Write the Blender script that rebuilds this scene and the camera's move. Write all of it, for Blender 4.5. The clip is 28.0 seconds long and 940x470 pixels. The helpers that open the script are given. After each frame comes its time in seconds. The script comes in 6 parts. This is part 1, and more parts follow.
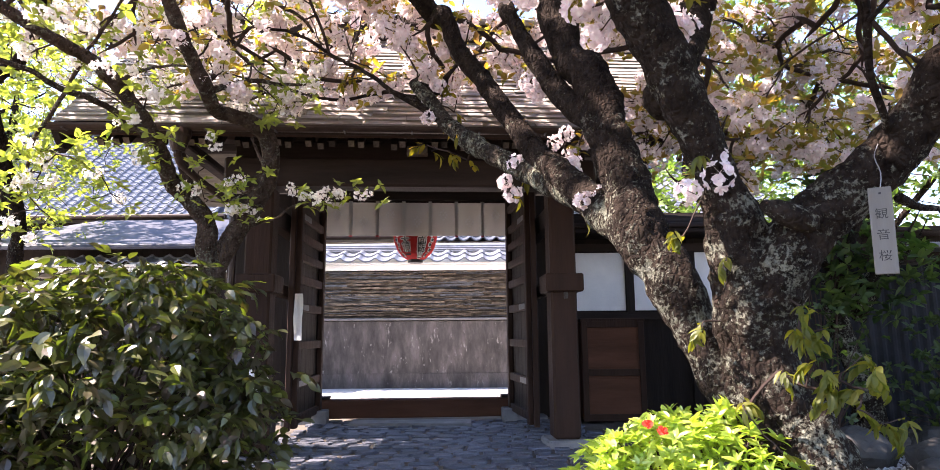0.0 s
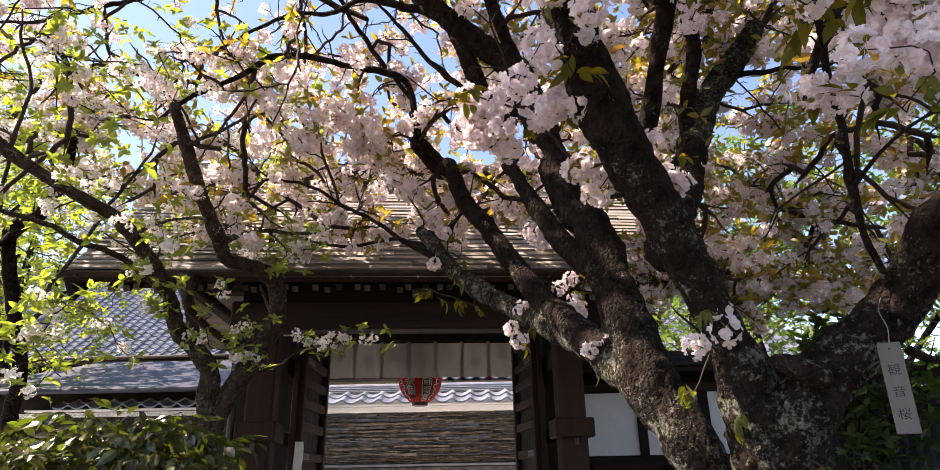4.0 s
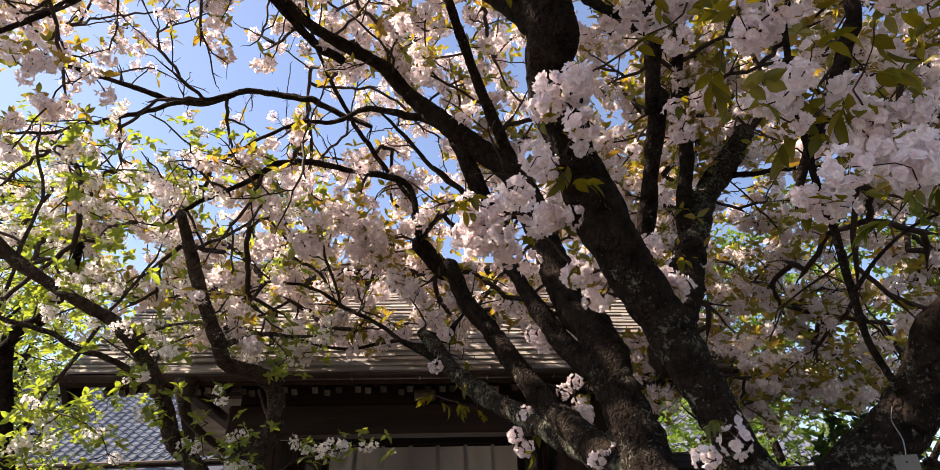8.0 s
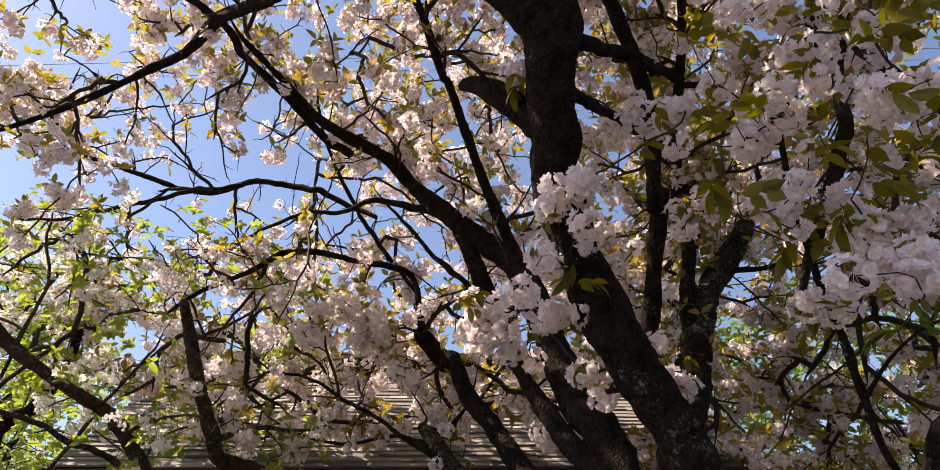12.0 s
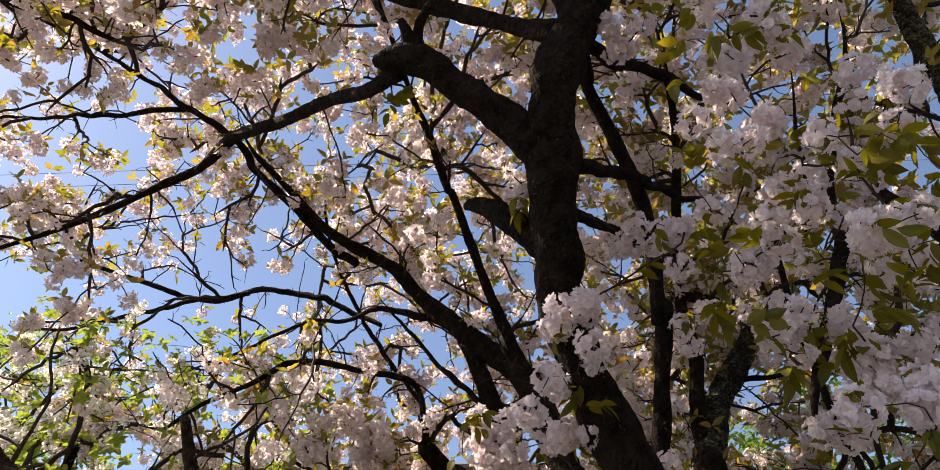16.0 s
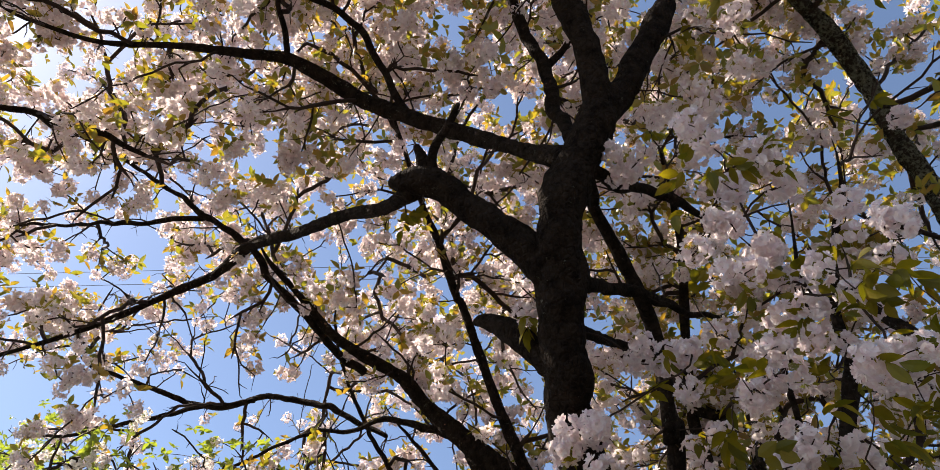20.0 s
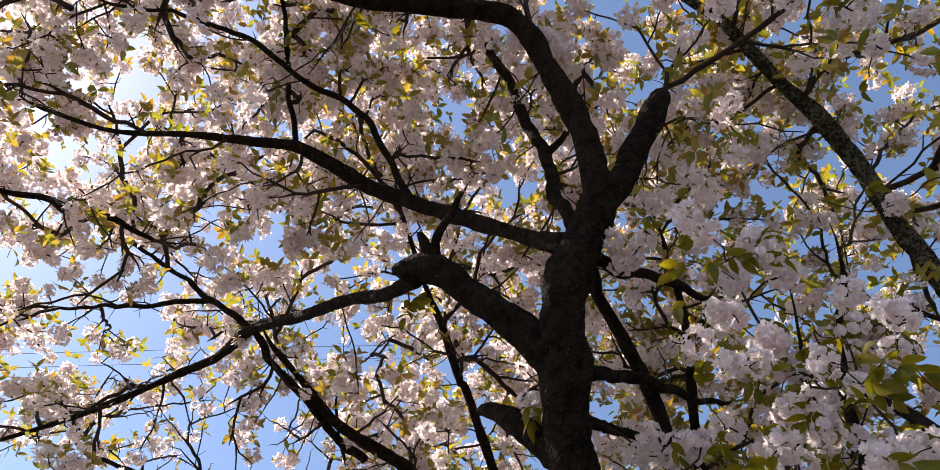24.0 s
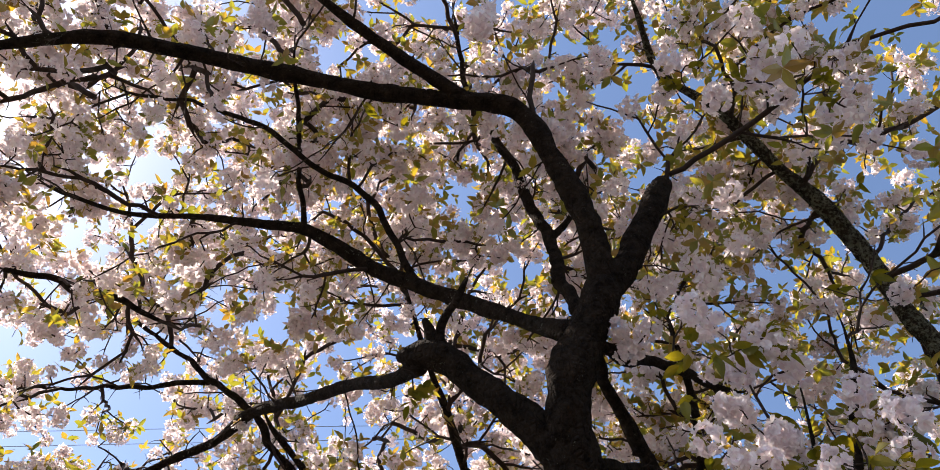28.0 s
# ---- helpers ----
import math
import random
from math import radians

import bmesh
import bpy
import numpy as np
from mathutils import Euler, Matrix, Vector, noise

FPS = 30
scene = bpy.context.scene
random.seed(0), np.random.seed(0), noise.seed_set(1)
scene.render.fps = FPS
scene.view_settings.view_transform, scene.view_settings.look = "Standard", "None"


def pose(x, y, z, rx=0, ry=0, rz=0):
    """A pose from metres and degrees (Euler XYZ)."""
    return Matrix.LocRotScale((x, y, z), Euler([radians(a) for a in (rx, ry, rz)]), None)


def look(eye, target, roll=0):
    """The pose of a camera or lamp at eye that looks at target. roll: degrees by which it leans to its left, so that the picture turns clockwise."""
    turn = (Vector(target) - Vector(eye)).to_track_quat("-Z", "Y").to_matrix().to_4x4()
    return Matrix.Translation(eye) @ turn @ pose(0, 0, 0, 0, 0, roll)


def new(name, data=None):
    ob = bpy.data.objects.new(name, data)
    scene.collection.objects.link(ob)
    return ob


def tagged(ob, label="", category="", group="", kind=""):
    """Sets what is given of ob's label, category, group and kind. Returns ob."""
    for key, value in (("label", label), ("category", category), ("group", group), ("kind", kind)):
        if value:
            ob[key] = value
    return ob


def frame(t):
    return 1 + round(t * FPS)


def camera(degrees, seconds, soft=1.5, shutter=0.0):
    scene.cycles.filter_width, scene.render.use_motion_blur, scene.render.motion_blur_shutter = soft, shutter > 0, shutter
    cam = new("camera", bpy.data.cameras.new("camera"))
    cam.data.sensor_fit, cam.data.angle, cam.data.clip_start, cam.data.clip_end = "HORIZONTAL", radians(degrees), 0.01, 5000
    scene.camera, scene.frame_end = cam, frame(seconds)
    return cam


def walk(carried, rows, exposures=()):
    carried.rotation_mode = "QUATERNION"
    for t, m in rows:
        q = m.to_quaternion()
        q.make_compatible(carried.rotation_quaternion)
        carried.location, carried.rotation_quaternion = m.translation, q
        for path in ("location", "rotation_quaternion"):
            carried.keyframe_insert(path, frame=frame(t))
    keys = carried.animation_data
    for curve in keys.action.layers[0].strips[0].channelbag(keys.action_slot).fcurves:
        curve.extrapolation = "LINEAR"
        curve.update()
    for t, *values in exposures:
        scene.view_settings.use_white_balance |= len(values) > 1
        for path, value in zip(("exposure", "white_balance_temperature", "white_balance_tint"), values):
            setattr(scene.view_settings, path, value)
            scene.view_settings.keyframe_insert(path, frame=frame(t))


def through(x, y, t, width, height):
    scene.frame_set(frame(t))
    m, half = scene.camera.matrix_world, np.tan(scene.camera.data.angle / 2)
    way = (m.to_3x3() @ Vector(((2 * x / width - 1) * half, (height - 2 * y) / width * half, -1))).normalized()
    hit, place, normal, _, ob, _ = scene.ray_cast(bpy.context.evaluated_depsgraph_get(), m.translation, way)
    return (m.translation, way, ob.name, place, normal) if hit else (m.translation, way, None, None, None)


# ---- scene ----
cam = camera(72.71, 28.0, soft=0.5)
PATH = [
    (0, look((0.0000, 0.0001, 1.0000), (0.0000, 3.9508, 1.6257), -0.453)),
    (1, look((0.0022, 0.0070, 1.0262), (0.0031, 3.9174, 1.8683), -0.825)),
    (2, look((-0.0005, -0.0033, 1.0419), (-0.0098, 3.8567, 2.0908), -1.063)),
    (3, look((-0.0051, -0.0232, 1.0575), (-0.0205, 3.7682, 2.3324), -0.960)),
    (3.5, look((-0.0087, -0.0408, 1.0614), (-0.0204, 3.7212, 2.4207), -1.059)),
    (5.5, look((-0.0017, -0.0370, 1.0854), (-0.0353, 3.6241, 2.6965), -0.932)),
    (6, look((-0.0052, -0.0460, 1.0883), (-0.0318, 3.5909, 2.7532), -0.964)),
    (7, look((-0.0056, -0.0528, 1.0977), (-0.0295, 3.5319, 2.8724), -1.099)),
    (8, look((0.0018, -0.0689, 1.1092), (-0.0154, 3.4183, 3.0687), -1.707)),
    (9, look((-0.0042, -0.0746, 1.1196), (-0.0131, 3.3438, 3.1968), -1.634)),
    (10, look((-0.0022, -0.0701, 1.1327), (-0.0381, 3.2739, 3.3273), -1.632)),
    (11, look((-0.0061, -0.1016, 1.1344), (-0.0307, 3.1613, 3.4481), -1.334)),
    (12, look((-0.0121, -0.1024, 1.1355), (-0.0218, 3.0909, 3.5444), -1.144)),
    (12.5, look((-0.0168, -0.1046, 1.1438), (-0.0252, 3.0526, 3.5998), -1.336)),
    (14.5, look((-0.0178, -0.1712, 1.1517), (-0.0256, 2.7684, 3.8644), -1.575)),
    (15, look((-0.0184, -0.1775, 1.1564), (-0.0262, 2.7045, 3.9301), -1.634)),
    (16, look((-0.0205, -0.1845, 1.1696), (-0.0332, 2.6056, 4.0358), -1.617)),
    (17, look((-0.0258, -0.2063, 1.1666), (-0.0499, 2.4790, 4.1311), -1.394)),
    (18, look((-0.0247, -0.2449, 1.1660), (-0.0599, 2.3040, 4.2485), -1.255)),
    (19, look((-0.0271, -0.2508, 1.1744), (-0.0715, 2.1806, 4.3504), -0.603)),
    (20, look((-0.0264, -0.2737, 1.1656), (-0.0727, 2.0316, 4.4342), -0.337)),
    (21, look((-0.0230, -0.2786, 1.1833), (-0.0766, 1.9061, 4.5335), -0.374)),
    (21.5, look((-0.0246, -0.2898, 1.1701), (-0.0783, 1.8516, 4.5482), -0.325)),
    (23.5, look((-0.0223, -0.3162, 1.1751), (-0.0908, 1.6351, 4.6662), 0.089)),
    (24, look((-0.0224, -0.3214, 1.1740), (-0.0787, 1.5791, 4.6932), -0.037)),
    (25, look((-0.0200, -0.3327, 1.1800), (-0.0828, 1.4518, 4.7593), 0.198)),
    (26, look((-0.0195, -0.3497, 1.1744), (-0.0850, 1.3474, 4.7959), 0.636)),
    (27, look((-0.0192, -0.3571, 1.1744), (-0.0950, 1.2283, 4.8460), 1.140)),
    (28, look((-0.0200, -0.3766, 1.1750), (-0.0980, 1.0986, 4.8922), 1.450)),
]
EXPOSURES = [(0, 2.84, 6350, 25), (3, 2.12, 6650, 21), (9, 1.46, 6900, 19), (15, 1.17, 6850, 16), (21, 1.24, 6600, 13), (28, 1.4, 6350, 14)]
walk(cam, PATH, EXPOSURES)

# ---- light: clear sky, high sun from the side of the gate's street end ----
SUN_TO = Vector((-0.75, 0.05, 0.90)).normalized()
world = bpy.data.worlds.new("sky")
scene.world = world
world.use_nodes = True
wn = world.node_tree.nodes
sky = wn.new("ShaderNodeTexSky")
sky.sky_type = "NISHITA"
sky.sun_disc = False
sky.sun_elevation = math.asin(SUN_TO.z)
sky.sun_rotation = math.atan2(SUN_TO.x, SUN_TO.y)
sky.air_density, sky.dust_density, sky.ozone_density = 1.0, 0.5, 1.0
wn["Background"].inputs["Strength"].default_value = 0.092
world.node_tree.links.new(sky.outputs[0], wn["Background"].inputs["Color"])
sun_data = bpy.data.lights.new("sun", "SUN")
sun_data.energy, sun_data.angle, sun_data.color = 5.0, radians(0.53), (1.0, 0.89, 0.745)
sun = new("sun", sun_data)
sun.matrix_world = look(SUN_TO * 60, (0, 0, 0))


# ---- materials ----
def shader(name, ramp, scale=6.0, detail=6.0, rough=0.8, bump=0.3, bump_scale=40.0, metal=0.0, stretch=(1, 1, 1),
           spots=None, spot_scale=3.0, spot_at=0.55, spot_soft=0.06, island=0.0, obj=0.0, spec=0.4):
    """A surface with colour noise at two scales, spots of a second colour and a fine relief."""
    m = bpy.data.materials.new(name)
    m.use_nodes = True
    t = m.node_tree
    n, l = t.nodes, t.links
    b = n["Principled BSDF"]
    co = n.new("ShaderNodeTexCoord")
    mp = n.new("ShaderNodeMapping")
    mp.inputs["Scale"].default_value = stretch
    l.new(co.outputs["Object"], mp.inputs["Vector"])
    nz = n.new("ShaderNodeTexNoise")
    nz.inputs["Scale"].default_value, nz.inputs["Detail"].default_value = scale, detail
    nz.inputs["Roughness"].default_value = 0.65
    l.new(mp.outputs[0], nz.inputs["Vector"])
    cr = n.new("ShaderNodeValToRGB")
    el = cr.color_ramp.elements
    el[0].position, el[1].position = 0.3, 0.7
    el[0].color, el[1].color = (*ramp[0], 1), (*ramp[-1], 1)
    for k, c in enumerate(ramp[1:-1]):
        e = el.new(0.3 + 0.4 * (k + 1) / (len(ramp) - 1))
        e.color = (*c, 1)
    l.new(nz.outputs[0], cr.inputs[0])
    col = cr.outputs[0]
    if spots:
        sn = n.new("ShaderNodeTexNoise")
        sn.inputs["Scale"].default_value, sn.inputs["Detail"].default_value = spot_scale, 9
        sn.inputs["Roughness"].default_value = 0.72
        l.new(mp.outputs[0], sn.inputs["Vector"])
        sr = n.new("ShaderNodeValToRGB")
        sr.color_ramp.elements[0].position, sr.color_ramp.elements[1].position = spot_at, spot_at + spot_soft
        l.new(sn.outputs[0], sr.inputs[0])
        mx = n.new("ShaderNodeMix")
        mx.data_type = "RGBA"
        l.new(sr.outputs[0], mx.inputs[0])
        l.new(col, mx.inputs[6])
        mx.inputs[7].default_value = (*spots, 1)
        col = mx.outputs[2]
    if island or obj:
        src = n.new("ShaderNodeNewGeometry").outputs["Random Per Island"] if island else n.new("ShaderNodeObjectInfo").outputs["Random"]
        mr = n.new("ShaderNodeMapRange")
        k = island or obj
        mr.inputs[3].default_value, mr.inputs[4].default_value = 1 - k, 1 + k
        l.new(src, mr.inputs[0])
        hv = n.new("ShaderNodeHueSaturation")
        l.new(mr.outputs[0], hv.inputs["Value"])
        l.new(col, hv.inputs["Color"])
        col = hv.outputs[0]
    l.new(col, b.inputs["Base Color"])
    b.inputs["Roughness"].default_value, b.inputs["Metallic"].default_value = rough, metal
    b.inputs["Specular IOR Level"].default_value = spec
    if bump:
        bn = n.new("ShaderNodeTexNoise")
        bn.inputs["Scale"].default_value, bn.inputs["Detail"].default_value = bump_scale, 5
        l.new(mp.outputs[0], bn.inputs["Vector"])
        bp = n.new("ShaderNodeBump")
        bp.inputs["Strength"].default_value, bp.inputs["Distance"].default_value = bump, 0.02 if bump <= 1 else 0.035
        l.new(bn.outputs[0], bp.inputs["Height"])
        l.new(bp.outputs[0], b.inputs["Normal"])
    return m


def thin(name, colours, through_colour, through=0.5, rough=0.5, gloss=0.03):
    """A petal, leaf or cloth: light comes through it; each one differs a little in colour."""
    m = bpy.data.materials.new(name)
    m.use_nodes = True
    t = m.node_tree
    n, l = t.nodes, t.links
    n.remove(n["Principled BSDF"])
    geo = n.new("ShaderNodeNewGeometry")
    cr = n.new("ShaderNodeValToRGB")
    el = cr.color_ramp.elements
    el[0].color, el[1].color = (*colours[0], 1), (*colours[-1], 1)
    for k, c in enumerate(colours[1:-1]):
        e = el.new((k + 1) / (len(colours) - 1))
        e.color = (*c, 1)
    l.new(geo.outputs["Random Per Island"], cr.inputs[0])
    tint = n.new("ShaderNodeMix")
    tint.data_type, tint.blend_type = "RGBA", "MULTIPLY"
    tint.inputs[0].default_value = 1
    l.new(cr.outputs[0], tint.inputs[6])
    tint.inputs[7].default_value = (*through_colour, 1)
    d, tr, gl = n.new("ShaderNodeBsdfDiffuse"), n.new("ShaderNodeBsdfTranslucent"), n.new("ShaderNodeBsdfGlossy")
    gl.inputs["Roughness"].default_value = rough
    l.new(cr.outputs[0], d.inputs[0])
    l.new(tint.outputs[2], tr.inputs[0])
    m1, m2 = n.new("ShaderNodeMixShader"), n.new("ShaderNodeMixShader")
    m1.inputs[0].default_value, m2.inputs[0].default_value = through, gloss
    l.new(d.outputs[0], m1.inputs[1])
    l.new(tr.outputs[0], m1.inputs[2])
    l.new(m1.outputs[0], m2.inputs[1])
    l.new(gl.outputs[0], m2.inputs[2])
    l.new(m2.outputs[0], n["Material Output"].inputs[0])
    return m


M_EARTH = shader("earth", [(0.05, 0.042, 0.033), (0.11, 0.09, 0.07)], 3, bump=0.6, bump_scale=25, rough=0.95)
M_STREET = shader("street_concrete", [(0.42, 0.41, 0.40), (0.55, 0.54, 0.52)], 2, bump=0.15, bump_scale=90, rough=0.9)
M_STONE = shader("paving_stone", [(0.045, 0.05, 0.066), (0.10, 0.103, 0.122)], 7, bump=0.4, bump_scale=45, rough=0.65, obj=0.35)
M_KERB = shader("cut_stone", [(0.11, 0.11, 0.11), (0.2, 0.195, 0.19)], 5, bump=0.3, bump_scale=70, rough=0.85)
M_ROCK = shader("rock", [(0.018, 0.018, 0.016), (0.055, 0.052, 0.048)], 4, bump=0.7, bump_scale=18, rough=0.9)
M_GRAVEL = shader("white_gravel", [(0.3, 0.3, 0.3), (0.5, 0.5, 0.49)], 30, bump=0.6, bump_scale=60, rough=0.9, island=0.25)
M_DARK = shader("aged_dark_timber", [(0.012, 0.008, 0.006), (0.03, 0.02, 0.015)], 5, rough=0.78, spec=0.2, bump=0.35, bump_scale=30, stretch=(1, 1, 0.12), obj=0.25)
M_DARKH = shader("aged_dark_beam", [(0.014, 0.009, 0.007), (0.034, 0.022, 0.017)], 5, rough=0.78, spec=0.2, bump=0.35, bump_scale=30, stretch=(0.12, 1, 1), obj=0.25)
M_POST = shader("worn_gate_post", [(0.018, 0.009, 0.0055), (0.042, 0.021, 0.013)], 5, rough=0.78, spec=0.2, bump=0.4, bump_scale=28, stretch=(1, 1, 0.1))
M_RED_WOOD = shader("reddish_panel_wood", [(0.06, 0.024, 0.013), (0.105, 0.045, 0.025)], 6, rough=0.78, spec=0.2, bump=0.2, bump_scale=30, stretch=(0.15, 1, 1))
M_TIP = shader("weathered_rafter_tip", [(0.05, 0.04, 0.032), (0.17, 0.145, 0.12)], 16, rough=0.9, bump=0.4, obj=0.6)
M_SHINGLE = shader("weathered_roof_board", [(0.10, 0.087, 0.074), (0.32, 0.29, 0.255)], 7, rough=0.85, bump=0.5, bump_scale=30, stretch=(0.15, 1, 1), obj=0.45)
M_COPPER = shader("brown_copper_gutter", [(0.026, 0.016, 0.012), (0.055, 0.036, 0.028)], 8, rough=0.5, metal=0.5, bump=0.1)
M_IRON = shader("dark_iron", [(0.06, 0.06, 0.065), (0.13, 0.13, 0.135)], 12, rough=0.5, metal=0.7, bump=0.2)
M_PLASTER = shader("white_plaster", [(0.70, 0.70, 0.69), (0.82, 0.81, 0.79)], 3, rough=0.9, bump=0.1, bump_scale=50)
M_CREAM = shader("cream_plaster", [(0.62, 0.57, 0.47), (0.74, 0.69, 0.58)], 2, rough=0.9, bump=0.1)
M_CONCRETE = shader("streaked_concrete", [(0.03, 0.026, 0.023), (0.07, 0.06, 0.055), (0.135, 0.117, 0.107)], 5, detail=10, rough=0.9, bump=0.6, bump_scale=40, stretch=(1, 1, 0.35),
                    spots=(0.24, 0.222, 0.205), spot_scale=11, spot_at=0.60)
M_MUD = shader("tamped_earth", [(0.028, 0.023, 0.019), (0.10, 0.078, 0.057), (0.25, 0.20, 0.145)], 9, rough=0.95, bump=0.8, bump_scale=30, stretch=(0.6, 1, 2.2), obj=0.4)
M_MUDTILE = shader("embedded_old_tile", [(0.03, 0.032, 0.037), (0.13, 0.13, 0.135)], 9, rough=0.8, bump=0.4, obj=0.35)
M_TILE = shader("grey_roof_tile", [(0.10, 0.108, 0.125), (0.22, 0.23, 0.26)], 4, rough=0.35, bump=0.1, island=0.25, obj=0.0, spec=0.6)
# Darker copy of the grey tile: shadow between the tiles is in the colour.
M_TILE_DARK = shader("shadowed_grey_roof_tile", [(0.05, 0.055, 0.068), (0.13, 0.14, 0.165)], 4, rough=0.32, bump=0.1, island=0.3, spec=0.6)
M_METAL_ROOF = shader("blue_grey_sheet_roof", [(0.015, 0.019, 0.036), (0.024, 0.028, 0.048)], 1.5, rough=0.6, bump=0.05)
M_FENCE = shader("dark_ribbed_sheet", [(0.014, 0.015, 0.017), (0.03, 0.03, 0.033)], 5, rough=0.9, bump=0.1, spec=0.1)
M_CLOTH = thin("white_cotton", [(0.50, 0.485, 0.455), (0.56, 0.545, 0.515)], (0.85, 0.8, 0.72), 0.25, 0.9, 0.0)
M_CREST = shader("grey_crest_print", [(0.44, 0.43, 0.415), (0.58, 0.57, 0.55)], 60, rough=0.95, bump=0)
M_PAPER = thin("white_paper", [(0.74, 0.74, 0.72), (0.8, 0.8, 0.78)], (0.9, 0.9, 0.85), 0.25, 0.8, 0.0)
M_LANTERN = thin("red_lantern_paper", [(0.42, 0.02, 0.02), (0.48, 0.03, 0.026)], (0.9, 0.5, 0.4), 0.3, 0.6, 0.02)
M_INK = shader("black_ink", [(0.012, 0.012, 0.012), (0.03, 0.03, 0.03)], 30, rough=0.8, bump=0)
M_INK_FADED = shader("faded_ink", [(0.016, 0.016, 0.016), (0.05, 0.048, 0.045)], 60, rough=0.9, bump=0)
M_LACQUER = shader("black_lacquer", [(0.012, 0.01, 0.01), (0.025, 0.02, 0.02)], 8, rough=0.3, bump=0)
M_TAG = shader("weathered_wooden_tag", [(0.09, 0.083, 0.071), (0.16, 0.15, 0.132)], 12, rough=0.85, bump=0.3, bump_scale=50, stretch=(1, 1, 0.08))
M_WIRE = shader("thin_wire", [(0.2, 0.2, 0.2), (0.3, 0.3, 0.3)], 10, rough=0.5, metal=0.5, bump=0)
M_CABLE = shader("grey_cable", [(0.1, 0.1, 0.1), (0.16, 0.16, 0.16)], 10, rough=0.6, bump=0)


def bark(name, ramp, lichen, cover, fade=None):
    """Fissured bark with patches of crusty lichen, fewer higher up."""
    m = bpy.data.materials.new(name)
    m.use_nodes = True
    t = m.node_tree
    n, l = t.nodes, t.links
    b = n["Principled BSDF"]
    co = n.new("ShaderNodeTexCoord")

    def cloud(scale, detail, rough=0.6):
        q = n.new("ShaderNodeTexNoise")
        q.inputs["Scale"].default_value, q.inputs["Detail"].default_value, q.inputs["Roughness"].default_value = scale, detail, rough
        l.new(co.outputs["Object"], q.inputs["Vector"])
        return q.outputs[0]

    def sums(op, a, c):
        q = n.new("ShaderNodeMath")
        q.operation = op
        for k, s in enumerate((a, c)):
            if isinstance(s, (int, float)):
                q.inputs[k].default_value = s
            else:
                l.new(s, q.inputs[k])
        return q.outputs[0]

    def ramped(src, lo, hi, colours):
        q = n.new("ShaderNodeValToRGB")
        el = q.color_ramp.elements
        el[0].position, el[1].position = lo, hi
        el[0].color, el[1].color = (*colours[0], 1), (*colours[-1], 1)
        l.new(src, q.inputs[0])
        return q.outputs[0]

    base = ramped(cloud(17, 8, 0.7), 0.35, 0.68, ramp)
    patch, speck = cloud(8, 5), cloud(55, 6, 0.75)
    mask = sums("ADD", sums("MULTIPLY", patch, 0.55), sums("MULTIPLY", speck, 0.8))
    if fade:
        sep, fr = n.new("ShaderNodeSeparateXYZ"), n.new("ShaderNodeMapRange")
        l.new(co.outputs["Object"], sep.inputs[0])
        fr.inputs[1].default_value, fr.inputs[2].default_value, fr.inputs[3].default_value, fr.inputs[4].default_value = fade[0], fade[1], 0.0, fade[2]
        l.new(sep.outputs[2], fr.inputs[0])
        mask = sums("SUBTRACT", mask, fr.outputs[0])
    mask = ramped(mask, cover, cover + 0.08, ((0, 0, 0), (1, 1, 1)))
    crust = ramped(cloud(30, 6, 0.7), 0.35, 0.65, (tuple(0.55 * c for c in lichen), lichen))
    mx = n.new("ShaderNodeMix")
    mx.data_type = "RGBA"
    l.new(mask, mx.inputs[0])
    l.new(base, mx.inputs[6])
    l.new(crust, mx.inputs[7])
    l.new(mx.outputs[2], b.inputs["Base Color"])
    b.inputs["Roughness"].default_value, b.inputs["Specular IOR Level"].default_value = 0.95, 0.06
    vo, warp = n.new("ShaderNodeTexVoronoi"), n.new("ShaderNodeMapping")
    warp.inputs["Scale"].default_value = (1, 1, 0.55)
    l.new(co.outputs["Object"], warp.inputs["Vector"])
    vo.feature = "DISTANCE_TO_EDGE"
    vo.inputs["Scale"].default_value = 42
    l.new(warp.outputs[0], vo.inputs["Vector"])
    height = sums("ADD", sums("MULTIPLY", sums("MINIMUM", vo.outputs["Distance"], 0.25), 1.6), sums("ADD", cloud(60, 5), sums("MULTIPLY", mask, 0.25)))
    bp = n.new("ShaderNodeBump")
    bp.inputs["Strength"].default_value, bp.inputs["Distance"].default_value = 1.0, 0.03
    l.new(height, bp.inputs["Height"])
    l.new(bp.outputs[0], b.inputs["Normal"])
    return m


M_BARK = bark("cherry_bark", [(0.008, 0.0056, 0.0044), (0.04, 0.029, 0.022)], (0.27, 0.27, 0.21), 0.68, (1.2, 2.4, 0.13))
# Moss and lichen, with sun and haze put into the paler colour.
M_BARK_PALE = bark("mossy_sunlit_bark", [(0.014, 0.011, 0.008), (0.065, 0.052, 0.04)], (0.25, 0.255, 0.19), 0.67)
M_TWIG = shader("twig_bark", [(0.022, 0.014, 0.011), (0.05, 0.032, 0.025)], 20, rough=0.8, bump=0.2, spec=0.2)
M_PETAL = thin("pale_pink_petal", [(0.88, 0.80, 0.815), (0.93, 0.89, 0.89), (0.83, 0.71, 0.74), (0.94, 0.915, 0.91), (0.86, 0.77, 0.79)], (1.0, 0.97, 0.955), 0.54, 0.7, 0.0)
M_PETAL_W = thin("white_petal", [(0.91, 0.89, 0.86), (0.93, 0.90, 0.90), (0.90, 0.85, 0.84)], (0.99, 0.97, 0.92), 0.55, 0.7, 0.0)
